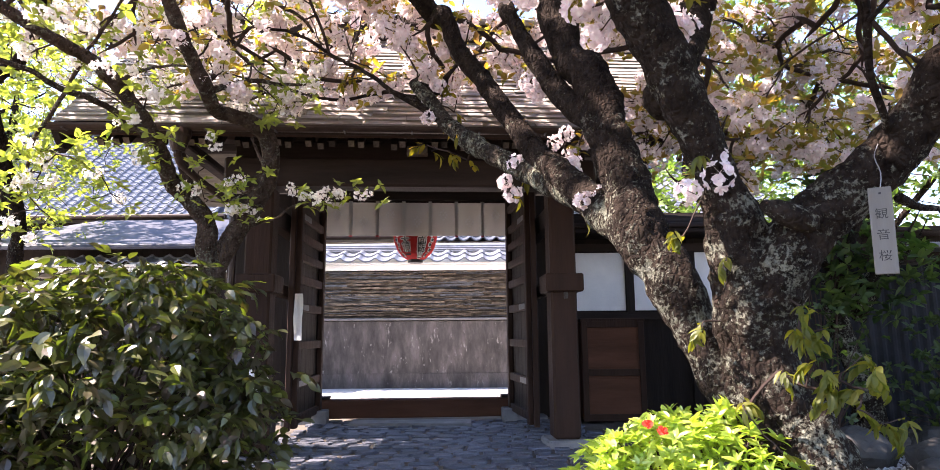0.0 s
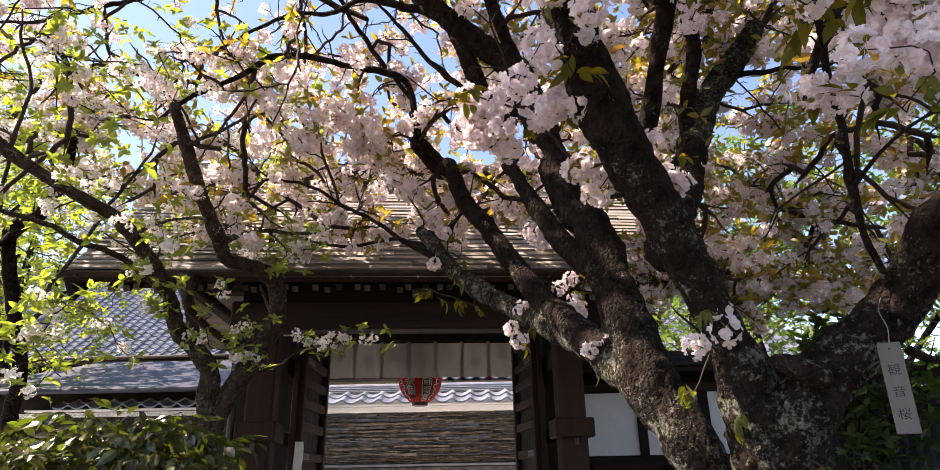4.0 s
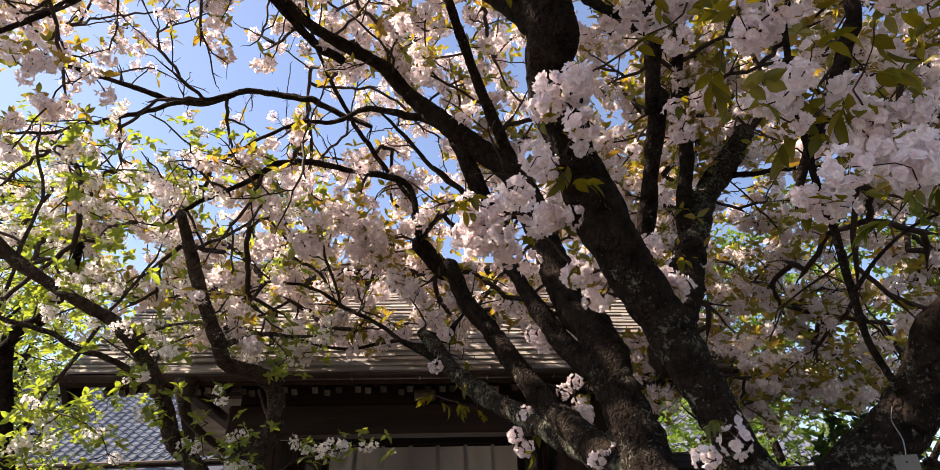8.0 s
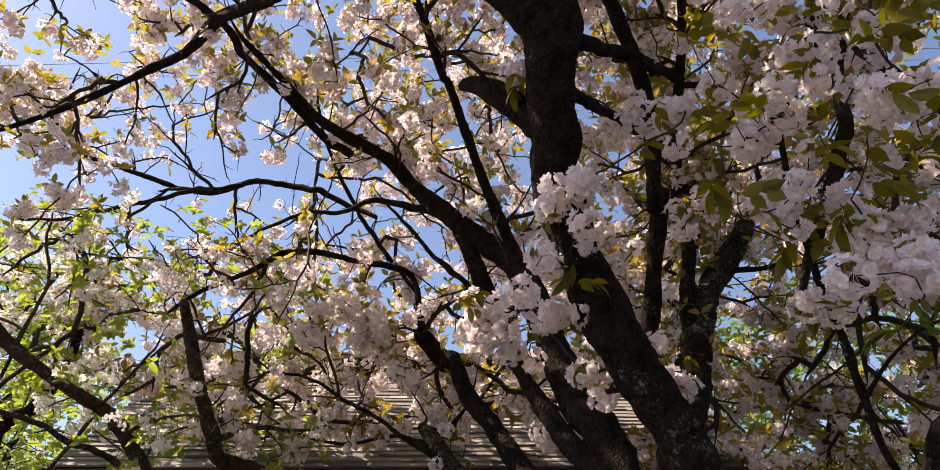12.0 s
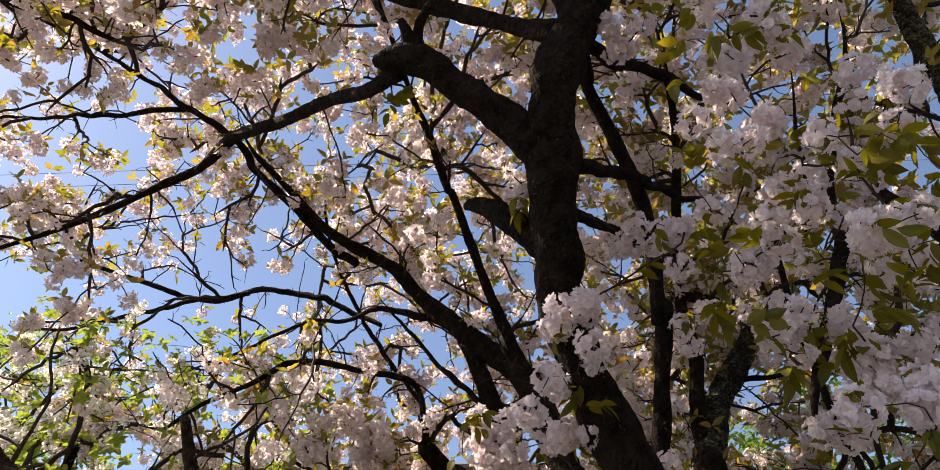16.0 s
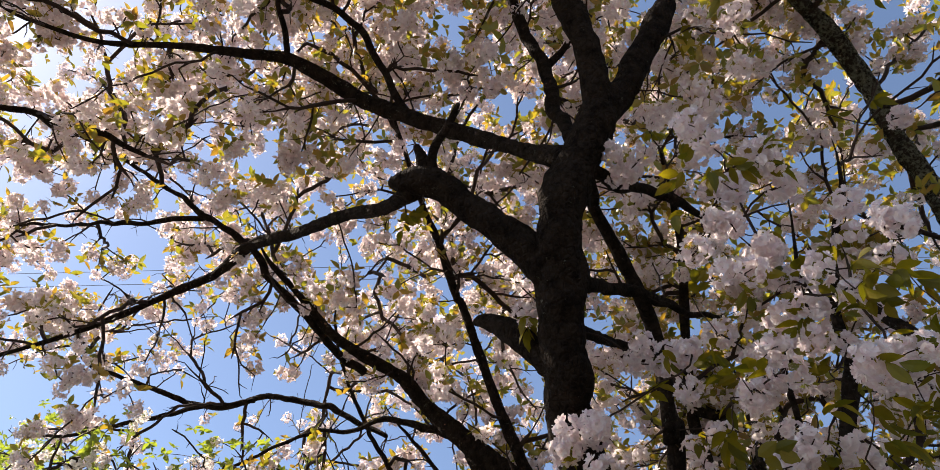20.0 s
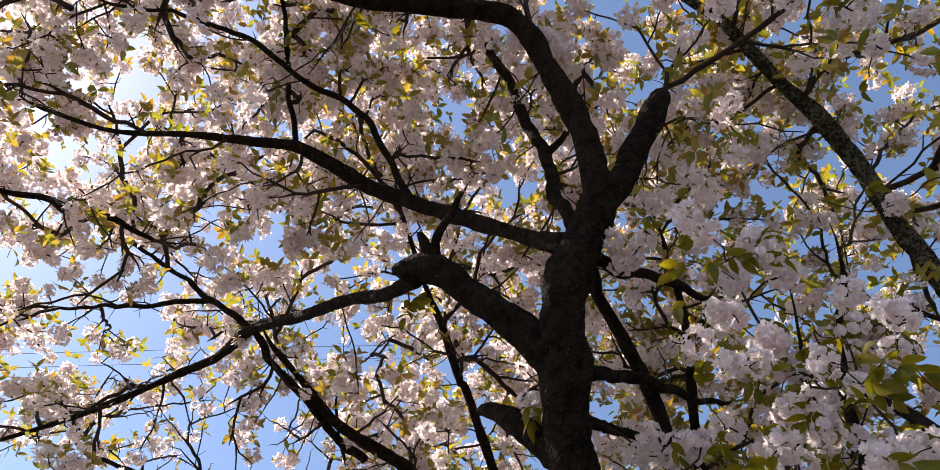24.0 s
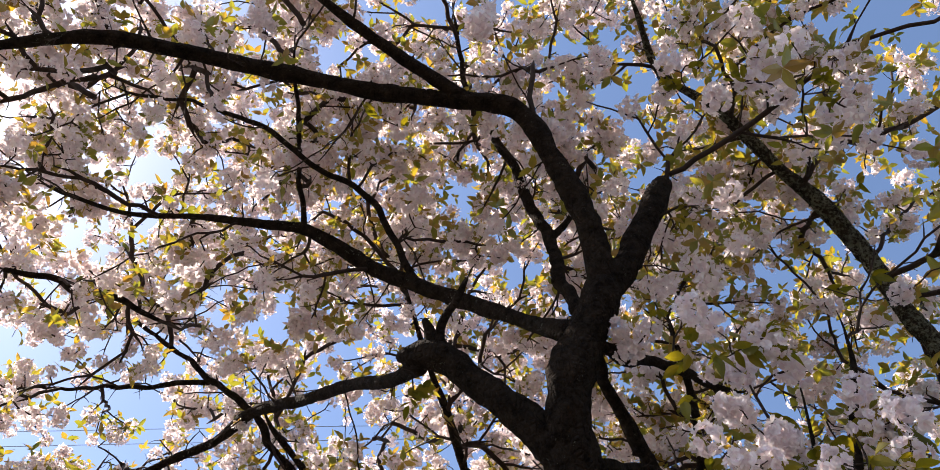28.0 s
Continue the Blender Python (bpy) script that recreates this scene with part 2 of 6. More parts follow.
M_LEAF = thin("young_cherry_leaf", [(0.17, 0.16, 0.026), (0.13, 0.14, 0.024), (0.23, 0.175, 0.032), (0.20, 0.12, 0.034)], (2.3, 2.15, 0.75), 0.5, 0.45, 0.06)
M_LEAF_G = thin("fresh_green_leaf", [(0.14, 0.18, 0.035), (0.19, 0.22, 0.045), (0.16, 0.20, 0.04)], (2.2, 2.25, 0.85), 0.5, 0.45, 0.06)
M_CAMELLIA = thin("glossy_camellia_leaf", [(0.036, 0.042, 0.013), (0.055, 0.066, 0.018), (0.046, 0.034, 0.024), (0.11, 0.135, 0.026)], (1.9, 2.3, 0.5), 0.3, 0.34, 0.06)
M_AZALEA = thin("bright_azalea_leaf", [(0.27, 0.36, 0.05), (0.35, 0.43, 0.07), (0.2, 0.29, 0.04)], (1.8, 1.9, 0.7), 0.4, 0.4, 0.06)
M_RED_PETAL = thin("red_azalea_petal", [(0.55, 0.05, 0.03), (0.65, 0.08, 0.05)], (1.2, 0.8, 0.7), 0.4, 0.6, 0.0)
M_FAR_LEAF = thin("far_foliage", [(0.05, 0.085, 0.022), (0.08, 0.13, 0.03), (0.12, 0.165, 0.04)], (1.8, 2.0, 0.7), 0.45, 0.5, 0.03)
# Darker far foliage: the shade by the fence is put into the colour.
M_SHADE_LEAF = thin("shaded_shrub_leaf", [(0.022, 0.042, 0.013), (0.036, 0.062, 0.018), (0.06, 0.09, 0.024)], (1.8, 2.0, 0.7), 0.4, 0.5, 0.03)
M_LEAF_Y = thin("yellow_green_leaf", [(0.12, 0.105, 0.012), (0.085, 0.085, 0.011), (0.16, 0.13, 0.016), (0.11, 0.075, 0.014)], (2.2, 2.05, 0.4), 0.5, 0.5, 0.015)
M_LEAF_S = thin("trunk_shoot_leaf", [(0.09, 0.10, 0.015), (0.07, 0.085, 0.013), (0.12, 0.12, 0.018), (0.105, 0.09, 0.016)], (2.3, 2.2, 0.5), 0.5, 0.5, 0.02)
M_BARK_W = bark("brown_lichened_bark", [(0.03, 0.02, 0.015), (0.11, 0.078, 0.06)], (0.27, 0.27, 0.21), 0.72)


# ---- building tools ----
def mesh_object(name, verts, faces, material, parent=None, label="", smooth=False):
    me = bpy.data.meshes.new(name)
    me.from_pydata([tuple(map(float, v)) for v in verts] if not isinstance(verts, list) else verts, [], faces if isinstance(faces, list) else faces.tolist())
    me.update()
    if smooth:
        me.shade_smooth()
    me.materials.append(material)
    ob = new(name, me)
    if parent:
        ob.parent = parent
    if label:
        tagged(ob, label)
    return ob


def part(name, bm, material, parent, label="", smooth=False):
    """One mesh object out of a bmesh, under a thing or a part."""
    me = bpy.data.meshes.new(name)
    bm.normal_update()
    bm.to_mesh(me)
    bm.free()
    if smooth:
        me.shade_smooth()
    me.materials.append(material)
    ob = new(name, me)
    if parent:
        ob.parent = parent
    if label:
        tagged(ob, label)
    return ob


def again(ob, name, loc, rot=(0, 0, 0), parent=None, scale=(1, 1, 1)):
    """One more object on the mesh of ob."""
    o = new(name, ob.data)
    o.location, o.rotation_euler, o.scale = loc, rot, scale
    o.parent = parent
    return o


def empty(name, loc=(0, 0, 0), rz=0.0, **tags):
    ob = new(name)
    ob.location = loc
    ob.rotation_euler = (0, 0, rz)
    return tagged(ob, **tags)


def box(x0, x1, y0, y1, z0, z1, bevel=0.008, bm=None):
    bm = bm or bmesh.new()
    r = bmesh.ops.create_cube(bm, size=1)
    for v in r["verts"]:
        v.co = Vector((x0 + (v.co.x + 0.5) * (x1 - x0), y0 + (v.co.y + 0.5) * (y1 - y0), z0 + (v.co.z + 0.5) * (z1 - z0)))
    if bevel:
        es = list({e for v in r["verts"] for e in v.link_edges})
        bmesh.ops.bevel(bm, geom=es, offset=min(bevel, 0.3 * min(x1 - x0, y1 - y0, z1 - z0)), segments=1, affect="EDGES")
    return bm


def lathe(profile, seg=24, centre=(0, 0, 0)):
    """A turned shape from (radius, height) pairs."""
    bm = bmesh.new()
    rings = []
    for r, z in profile:
        rings.append([bm.verts.new((centre[0] + r * math.cos(2 * math.pi * k / seg), centre[1] + r * math.sin(2 * math.pi * k / seg), centre[2] + z)) for k in range(seg)])
    for a, b in zip(rings, rings[1:]):
        for k in range(seg):
            bm.faces.new((a[k], a[(k + 1) % seg], b[(k + 1) % seg], b[k]))
    bm.faces.new(rings[0][::-1])
    bm.faces.new(rings[-1])
    return bm


def spline(pts, step):
    """A smooth line through control points (x, y, z, radius), with points about one step apart."""
    p = np.array(pts, float)
    p = np.vstack([2 * p[0] - p[1], p, 2 * p[-1] - p[-2]])
    p[:, 3] = np.maximum(p[:, 3], 0.0015)
    out = []
    for i in range(1, len(p) - 2):
        n = max(2, int(np.linalg.norm(p[i + 1, :3] - p[i, :3]) / step))
        for t in np.arange(n) / n:
            a, b, c, d = p[i - 1], p[i], p[i + 1], p[i + 2]
            out.append(0.5 * (2 * b + (c - a) * t + (2 * a - 5 * b + 4 * c - d) * t * t + (3 * b - a - 3 * c + d) * t ** 3))
    out.append(p[-2])
    return np.array(out)


def tube(line, sides, knobs=0.0, seed=0.0):
    """Verts and faces of a tapered tube along a line of (x, y, z, radius)."""
    c, r = line[:, :3], line[:, 3]
    d = np.gradient(c, axis=0)
    d /= np.linalg.norm(d, axis=1)[:, None] + 1e-9
    u = np.cross(d[0], (0.3, 0.9, 0.2))
    u /= np.linalg.norm(u)
    verts, ang = [], 2 * np.pi * np.arange(sides) / sides
    for k in range(len(c)):
        u = u - d[k] * (u @ d[k])
        u /= np.linalg.norm(u)
        w = np.cross(d[k], u)
        ring = np.outer(np.cos(ang), u) + np.outer(np.sin(ang), w)
        rr = np.full(sides, r[k])
        if knobs:
            for j in range(sides):
                q = Vector(c[k] + ring[j] * r[k]) * 1.0
                rr[j] *= 1 + knobs * (noise.noise(q * 5 + Vector((seed, 0, 0))) + 0.6 * noise.noise(q * 14) + 0.4 * noise.noise(q * 34) - 0.5 * abs(noise.noise(q * 19)))
        verts.append(c[k] + ring * rr[:, None])
    v = np.vstack(verts)
    n = len(c)
    i, j = np.meshgrid(np.arange(n - 1), np.arange(sides), indexing="ij")
    a, b = i * sides + j, i * sides + (j + 1) % sides
    f = np.stack([a, b, b + sides, a + sides], -1).reshape(-1, 4).tolist()
    f.append(list(range(sides))[::-1])
    f.append([(n - 1) * sides + k for k in range(sides)])
    return v, f


def tube_bm(pts, sides=8, step=0.05):
    v, f = tube(spline(pts, step), sides)
    bm = bmesh.new()
    vs = [bm.verts.new(tuple(q)) for q in v]
    for q in f:
        bm.faces.new([vs[k] for k in q])
    return bm


def lettering(text, size):
    """Verts (in the plane x, z) and faces of a word in the built-in font, centred."""
    cu = bpy.data.curves.new("text", "FONT")
    cu.body, cu.size, cu.align_x, cu.align_y = text, size, "CENTER", "CENTER"
    cu.resolution_u = 3
    ob = new("text", cu)
    dg = bpy.context.evaluated_depsgraph_get()
    me = bpy.data.meshes.new_from_object(ob.evaluated_get(dg))
    v = [(q.co.x, q.co.y) for q in me.vertices]
    f = [list(p.vertices) for p in me.polygons]
    bpy.data.objects.remove(ob)
    bpy.data.meshes.remove(me)
    return v, f


# ---- ground, street ----
def sheet(name, x0, x1, y0, y1, z, material, nx=1, ny=1, rough=0.0):
    bm = bmesh.new()
    bmesh.ops.create_grid(bm, x_segments=nx, y_segments=ny, size=0.5)
    for v in bm.verts:
        v.co = Vector((x0 + (v.co.x + 0.5) * (x1 - x0), y0 + (v.co.y + 0.5) * (y1 - y0), z))
        if rough:
            v.co.z += rough * noise.noise(v.co * 1.7)
    return part(name, bm, material, None)


tagged(sheet("ground", -400, 400, -400, 400, -0.03, M_EARTH), "bare dark earth round the trees and the gate", "ground", kind="structure")
tagged(sheet("road", -60, 60, 8.62, 12.7, 0.015, M_STREET), "sunlit pale concrete street beyond the gate", "road", kind="structure")
paving = empty("pavement", (0, 0, 0), label="irregular grey paving stones before the gate", category="pavement", kind="structure")
part("bed", box(-2.05, 1.35, 4.2, 8.0, -0.06, -0.012, 0), M_EARTH, paving)

# ---- the gate: local x along the opening, local -y towards the garden ----
GATE_AT, GATE_TURN = Vector((-0.68, 8.08, 0)), 0.065
gate = empty("temple_gate", GATE_AT, GATE_TURN, label="dark timber temple gate with a weathered board roof and open doors", category="gate")
HALF = 1.21
for s in (-1, 1):
    part("main_post", box(s * (HALF + 0.16) - 0.15, s * (HALF + 0.16) + 0.15, -0.16, 0.16, 0.05, 2.86, 0.015), M_DARK, gate)
    part("post_base", box(s * (HALF + 0.16) - 0.22, s * (HALF + 0.16) + 0.22, -0.25, 0.25, -0.03, 0.05, 0.015), M_KERB, gate, "grey base stone")
    part("front_post", box(s * 1.43 - 0.125, s * 1.43 + 0.125, -2.125, -1.875, 0.06, 2.42, 0.02), M_POST, gate, "worn brown square post")
    part("post_base", box(s * 1.43 - 0.2, s * 1.43 + 0.2, -2.2, -1.8, -0.03, 0.06, 0.02), M_KERB, gate, "grey base stone")
    part("post_collar", box(s * 1.43 - 0.18, s * 1.43 + 0.18, -2.19, -1.81, 1.41, 1.58, 0.012), M_POST, gate)
    part("tie_beam", box(s * 1.43 - 0.05, s * 1.43 + 0.05, -1.81, -0.165, 1.43, 1.56, 0.008), M_DARK, gate)
    part("tie_beam", box(s * 1.43 - 0.07, s * 1.43 + 0.07, -1.87, -0.165, 2.12, 2.32, 0.008), M_DARK, gate)
    part("peg", box(s * 1.43 - 0.018, s * 1.43 + 0.018, -2.215, -2.19, 1.34, 1.40, 0.004), M_TIP, gate)
part("threshold", box(-HALF, HALF, -0.11, 0.11, 0.03, 0.25, 0.015), M_RED_WOOD, gate, "brown timber threshold beam")
for s in (-1, 1):
    part("threshold_block", box(s * 1.12 - 0.085, s * 1.12 + 0.085, -0.36, -0.115, -0.02, 0.15, 0.012), M_KERB, gate)
    part("sill_end", box(s * 1.13 - 0.08, s * 1.13 + 0.08, -0.1, 0.1, 0.252, 0.285, 0.006), M_DARKH, gate)
part("lintel", box(-2.1, 2.1, -0.17, 0.17, 2.86, 3.2, 0.02), M_DARKH, gate)
part("transom", box(-HALF, HALF, -0.05, 0.05, 2.735, 2.86, 0.006), M_DARKH, gate)
part("front_beam", box(-1.78, 1.78, -2.12, -1.88, 2.42, 2.70, 0.02), M_DARKH, gate)
part("purlin", box(-2.85, 2.85, -2.09, -1.91, 2.88, 3.04, 0.02), M_DARKH, gate)
part("purlin", box(-2.85, 2.85, -0.1, 0.1, 3.35, 3.5, 0.02), M_DARKH, gate)
part("strut_board", box(-1.7, 1.7, -2.03, -1.97, 2.70, 2.88, 0.004), M_DARKH, gate)
part("gable_tie", box(-2.6, -2.45, -2.3, 0.4, 3.05, 3.16, 0.02), M_DARKH, gate)
part("gable_tie", box(2.45, 2.6, -2.3, 0.4, 3.05, 3.16, 0.02), M_DARKH, gate)
part("name_board", box(-0.06, 0.14, -2.2, -2.09, 2.72, 2.80, 0.006), M_TIP, gate, "small pale block under the eaves")

# roof: both slopes rise to a ridge over local y = -1.0
EAVE_Y, EAVE_Z, RIDGE_Y, RIDGE_Z = -2.72, 2.80, -1.0, 4.42
SLOPE = math.atan2(RIDGE_Z - EAVE_Z, RIDGE_Y - EAVE_Y)
LENGTH = math.hypot(RIDGE_Z - EAVE_Z, RIDGE_Y - EAVE_Y)


def slope_point(d, lift=0.0, back=False):
    y = EAVE_Y + d * math.cos(SLOPE) - lift * math.sin(SLOPE)
    z = EAVE_Z + d * math.sin(SLOPE) + lift * math.cos(SLOPE)
    return (2 * RIDGE_Y - y if back else y, z)


def slope_box(x0, x1, d0, d1, l0, l1, back=False, bevel=0.004):
    bm = box(x0, x1, d0, d1, l0, l1, bevel)
    for v in bm.verts:
        y, z = slope_point(v.co.y, v.co.z, back)
        v.co.y, v.co.z = y, z
    if back:
        bmesh.ops.reverse_faces(bm, faces=bm.faces)
    return bm


part("roof_deck", slope_box(-2.98, 2.98, 0.02, LENGTH, -0.055, -0.005), M_DARKH, gate)
part("roof_deck", slope_box(-2.98, 2.98, 0.02, LENGTH, -0.055, 0.05, True), M_SHINGLE, gate)
part("eave_board", slope_box(-3.0, 3.0, -0.03, 0.10, -0.088, -0.058), M_POST, gate, "thick brown eave board")
part("eave_board", slope_box(-3.0, 3.0, -0.05, 0.02, -0.056, 0.0), M_DARKH, gate)
for s in (-1, 1):
    for back in (False, True):
        part("barge_board", slope_box(s * 3.0 - 0.03, s * 3.0 + 0.03, -0.04, LENGTH, -0.26, -0.002, back), M_DARK, gate)
part("ridge_beam", box(-3.08, 3.08, RIDGE_Y - 0.14, RIDGE_Y + 0.14, 4.38, 4.60, 0.02), M_DARKH, gate)
part("ridge_cap", box(-3.12, 3.12, RIDGE_Y - 0.2, RIDGE_Y + 0.2, 4.60, 4.66, 0.02), M_SHINGLE, gate)
rafter = part("rafter", slope_box(-0.031, 0.031, 0.27, LENGTH - 0.12, -0.335, -0.27), M_DARK, gate)
rafter.data.materials.append(M_TIP)
for p in rafter.data.polygons:
    if p.normal.y < -0.6 and p.area < 0.01 and p.center.z < EAVE_Z + 0.2:
        p.material_index = 1
part("soffit", slope_box(-2.9, 2.9, 0.36, LENGTH - 0.1, -0.265, -0.245), M_DARKH, gate)
part("eave_purlin", slope_box(-2.95, 2.95, 0.14, 0.24, -0.16, -0.06), M_DARKH, gate)
for s in (-1, 1):
    part("wing_panel", box(*sorted((s * 1.525, s * (1.72 if s > 0 else 2.35))), -0.04, 0.04, 0, 2.8, 0.004), M_DARK, gate)
rafter.location.x = -2.82
for k in range(1, 44):
    again(rafter, "rafter", (-2.82 + k * 0.131 + 0.028 * math.sin(k * 2.3), 0.03 * math.sin(k * 5.1), 0.012 * math.sin(k * 3.7)), parent=gate)

# copper gutter with a hopper and a bent downpipe
gutter = empty("rain_gutter", GATE_AT, GATE_TURN, label="brown copper gutter along the gate's eaves", category="gutter")
bm = bmesh.new()
ring = [(0.05 * math.cos(a), 0.05 * math.sin(a)) for a in np.linspace(math.pi, 2 * math.pi, 9)] + [(0.044 * math.cos(a), 0.044 * math.sin(a)) for a in np.linspace(2 * math.pi, math.pi, 9)]
ends = [[bm.verts.new((x, EAVE_Y - 0.03 + a, 2.79 + b)) for a, b in ring] for x in (-3.05, 3.05)]
for k in range(18):
    bm.faces.new((ends[0][k], ends[0][(k + 1) % 18], ends[1][(k + 1) % 18], ends[1][k]))
part("channel", bm, M_COPPER, gutter)
part("hopper", lathe([(0.05, -0.14), (0.07, -0.1), (0.09, -0.02), (0.1, 0.0), (0.1, 0.05), (0.085, 0.05), (0.08, 0.0)], 14, (-1.96, EAVE_Y - 0.03, 2.70)), M_COPPER, gutter)
part("downpipe", tube_bm([(-1.96, EAVE_Y - 0.03, 2.57, 0.034), (-1.95, EAVE_Y - 0.02, 2.48, 0.034), (-1.85, EAVE_Y + 0.25, 2.36, 0.034), (-1.72, EAVE_Y + 0.5, 2.26, 0.034), (-1.66, -2.14, 2.1, 0.034), (-1.66, -2.14, 0.1, 0.034)], 10), M_COPPER, gutter)
for k in range(11):
    part("bracket", box(-2.9 + k * 0.58, -2.885 + k * 0.58, EAVE_Y - 0.09, EAVE_Y + 0.06, 2.735, 2.745, 0.002), M_IRON, gutter)


def door_leaf(side):
    """An open leaf, hinged at the main post and swung into the garden side."""
    leaf = new("door_leaf")
    leaf.parent = gate
    leaf.location = (side * 1.2, -0.17, 0)
    leaf.rotation_euler = (0, 0, side * radians(4.0))
    w = 1.12
    for k in range(6):
        part("plank", box(-0.02, 0.02, -w + k * w / 6 + 0.003, -w + (k + 1) * w / 6 - 0.003, 0.09, 2.7, 0.004), M_DARK, leaf)
    for z in (0.16, 0.52, 0.92, 1.32, 1.62, 1.86, 2.08, 2.30, 2.56):
        part("batten", box(*sorted((-side * 0.022, -side * 0.07)), -w, 0, z - 0.045, z + 0.045, 0.008), M_POST, leaf)
    for y0 in (-w, -0.09):
        part("stile", box(*sorted((-side * 0.022, -side * 0.085)), y0, y0 + 0.09, 0.08, 2.71, 0.01), M_POST, leaf)
    for z in (0.52, 1.32, 2.30):
        part("iron_strap", box(*sorted((-side * 0.071, -side * 0.078)), -w + 0.1, -w + 0.42, z - 0.03, z + 0.03, 0.002), M_IRON, leaf, "grey iron strap")
    part("edge_rail", box(-0.03, 0.03, -w - 0.04, -w, 0.06, 2.72, 0.008), M_POST, leaf)
    return leaf


left_leaf, right_leaf = door_leaf(-1), door_leaf(1)
notice = empty("paper_notice", GATE_AT + Matrix.Rotation(0.065, 3, "Z") @ Vector((-1.237, -1.352, 0)), GATE_TURN, label="white paper strip hung on the open door", category="notice")
bm = bmesh.new()
grid = [[bm.verts.new((0.028 * i + 0.004 * math.sin(j), -0.0 - 0.02 * math.sin(0.6 * j + i), 1.45 - 0.06 * j)) for i in range(4)] for j in range(9)]
for j in range(8):
    for i in range(3):
        bm.faces.new((grid[j][i], grid[j + 1][i], grid[j + 1][i + 1], grid[j][i + 1]))
bmesh.ops.solidify(bm, geom=bm.faces, thickness=0.002)
part("sheet", bm, M_PAPER, notice)

# curtain over the opening
noren = empty("gate_curtain", GATE_AT, GATE_TURN, label="short white cotton curtain with grey crests over the opening", category="curtain")
part("rod", tube_bm([(-1.21, 0.08, 2.735, 0.014), (0, 0.08, 2.735, 0.014), (1.21, 0.08, 2.735, 0.014)], 8, 0.3), M_DARKH, noren)
for k in range(7):
    x0 = -1.19 + k * 0.34
    bm = bmesh.new()
    rows = []
    for j in range(9):
        rows.append([bm.verts.new((x0 + 0.004 + 0.0415 * i, 0.08 + 0.016 * math.sin(i * 0.8 + k * 1.7) * (j / 8) + 0.006 * math.sin(3 * i + k), 2.725 - 0.055 * j)) for i in range(9)])
    for j in range(8):
        for i in range(8):
            bm.faces.new((rows[j][i], rows[j + 1][i], rows[j + 1][i + 1], rows[j][i + 1]))
    panel = part("curtain_panel", bm, M_CLOTH, noren, smooth=True)
    part("seam", box(x0 - 0.022, x0 + 0.022, 0.05, 0.056, 2.29, 2.735, 0), M_CLOTH, panel) if k else None
    part("loop", box(x0 - 0.02, x0 + 0.02, 0.05, 0.06, 2.265, 2.288, 0.002), M_LANTERN, panel) if k in (1, 2, 5, 6) else None
    # crest: a lozenge of small leaf shapes
    bm = bmesh.new()
    zc, xc = 2.725 - 0.17 - 0.09 * (k % 2), x0 + 0.17
    for a, b in ((0, 0.06), (0.028, 0.03), (-0.028, 0.03), (0.045, 0), (0, 0), (-0.045, 0), (0.028, -0.03), (-0.028, -0.03), (0, -0.06)):
        vs = [bm.verts.new((xc + a + 0.017 * math.cos(q), 0.048, zc + b + 0.019 * math.sin(q))) for q in np.linspace(0, 2 * math.pi, 7)[:-1]]
        bm.faces.new(vs)
    part("crest", bm, M_CREST, panel, "faded grey leaf crest")

# paper lantern behind the curtain
LANTERN_AT, LR = Vector((-0.74, 8.55, 2.36)), 0.29


def lantern_radius(z):
    return LR * math.sqrt(max(0.02, 1 - (z / 0.365) ** 2))


lantern = empty("paper_lantern", LANTERN_AT, 0.0, label="round red paper lantern with black brushed characters", category="lantern")
prof = []
for k in range(61):
    z = -0.345 + 0.69 * k / 60
    prof.append((lantern_radius(z) + (0.005 if k % 3 == 0 else 0.0), z))
part("paper_body", lathe(prof, 40), M_LANTERN, lantern, smooth=True)
part("bottom_ring", lathe([(0.08, -0.385), (0.10, -0.38), (0.105, -0.34), (0.08, -0.33)], 24), M_LACQUER, lantern, "black lacquered ring")
part("top_ring", lathe([(0.08, 0.33), (0.105, 0.34), (0.10, 0.38), (0.08, 0.385)], 24), M_LACQUER, lantern, "black lacquered ring")
part("hanger", tube_bm([(0, 0, 0.38, 0.01), (0, 0, 0.5, 0.01), (0, 0, 0.75, 0.01)], 6, 0.2), M_IRON, lantern)


def on_lantern(v, f, x0, z0, lift, grow=1.0):
    bm = bmesh.new()
    vs = []
    for x, z in v:
        zz = max(-0.335, min(0.335, z0 + z * grow))
        r = lantern_radius(zz) + lift
        a = -math.pi / 2 + (x0 + x * grow) / LR
        vs.append(bm.verts.new((r * math.cos(a), r * math.sin(a), zz)))
    for q in f:
        try:
            bm.faces.new([vs[k] for k in q])
        except ValueError:
            pass
    return bm


for x0, column in ((0.118, "面観世"), (-0.118, "大須")):
    for k, ch in enumerate(column):
        v, f = lettering(ch, 0.138)
        z0 = -0.115 - 0.085 * k
        # cream outline: the same strokes a little to each side, under the black
        for dx, dz in ((0.013, 0), (-0.013, 0), (0, 0.012), (0, -0.012)):
            part("outline", on_lantern(v, f, x0 + dx, z0 + dz, 0.012), M_PAPER, lantern, "cream character outline")
        part("character", on_lantern(v, f, x0, z0, 0.017), M_INK, lantern, "black brushed character")
for dz in (-0.25, -0.285):  # an illegible third character
    part("bar", on_lantern([(-0.06, -0.01), (0.06, -0.01), (0.06, 0.01), (-0.06, 0.01)], [[0, 1, 2, 3]], -0.118, dz, 0.014), M_INK, lantern)
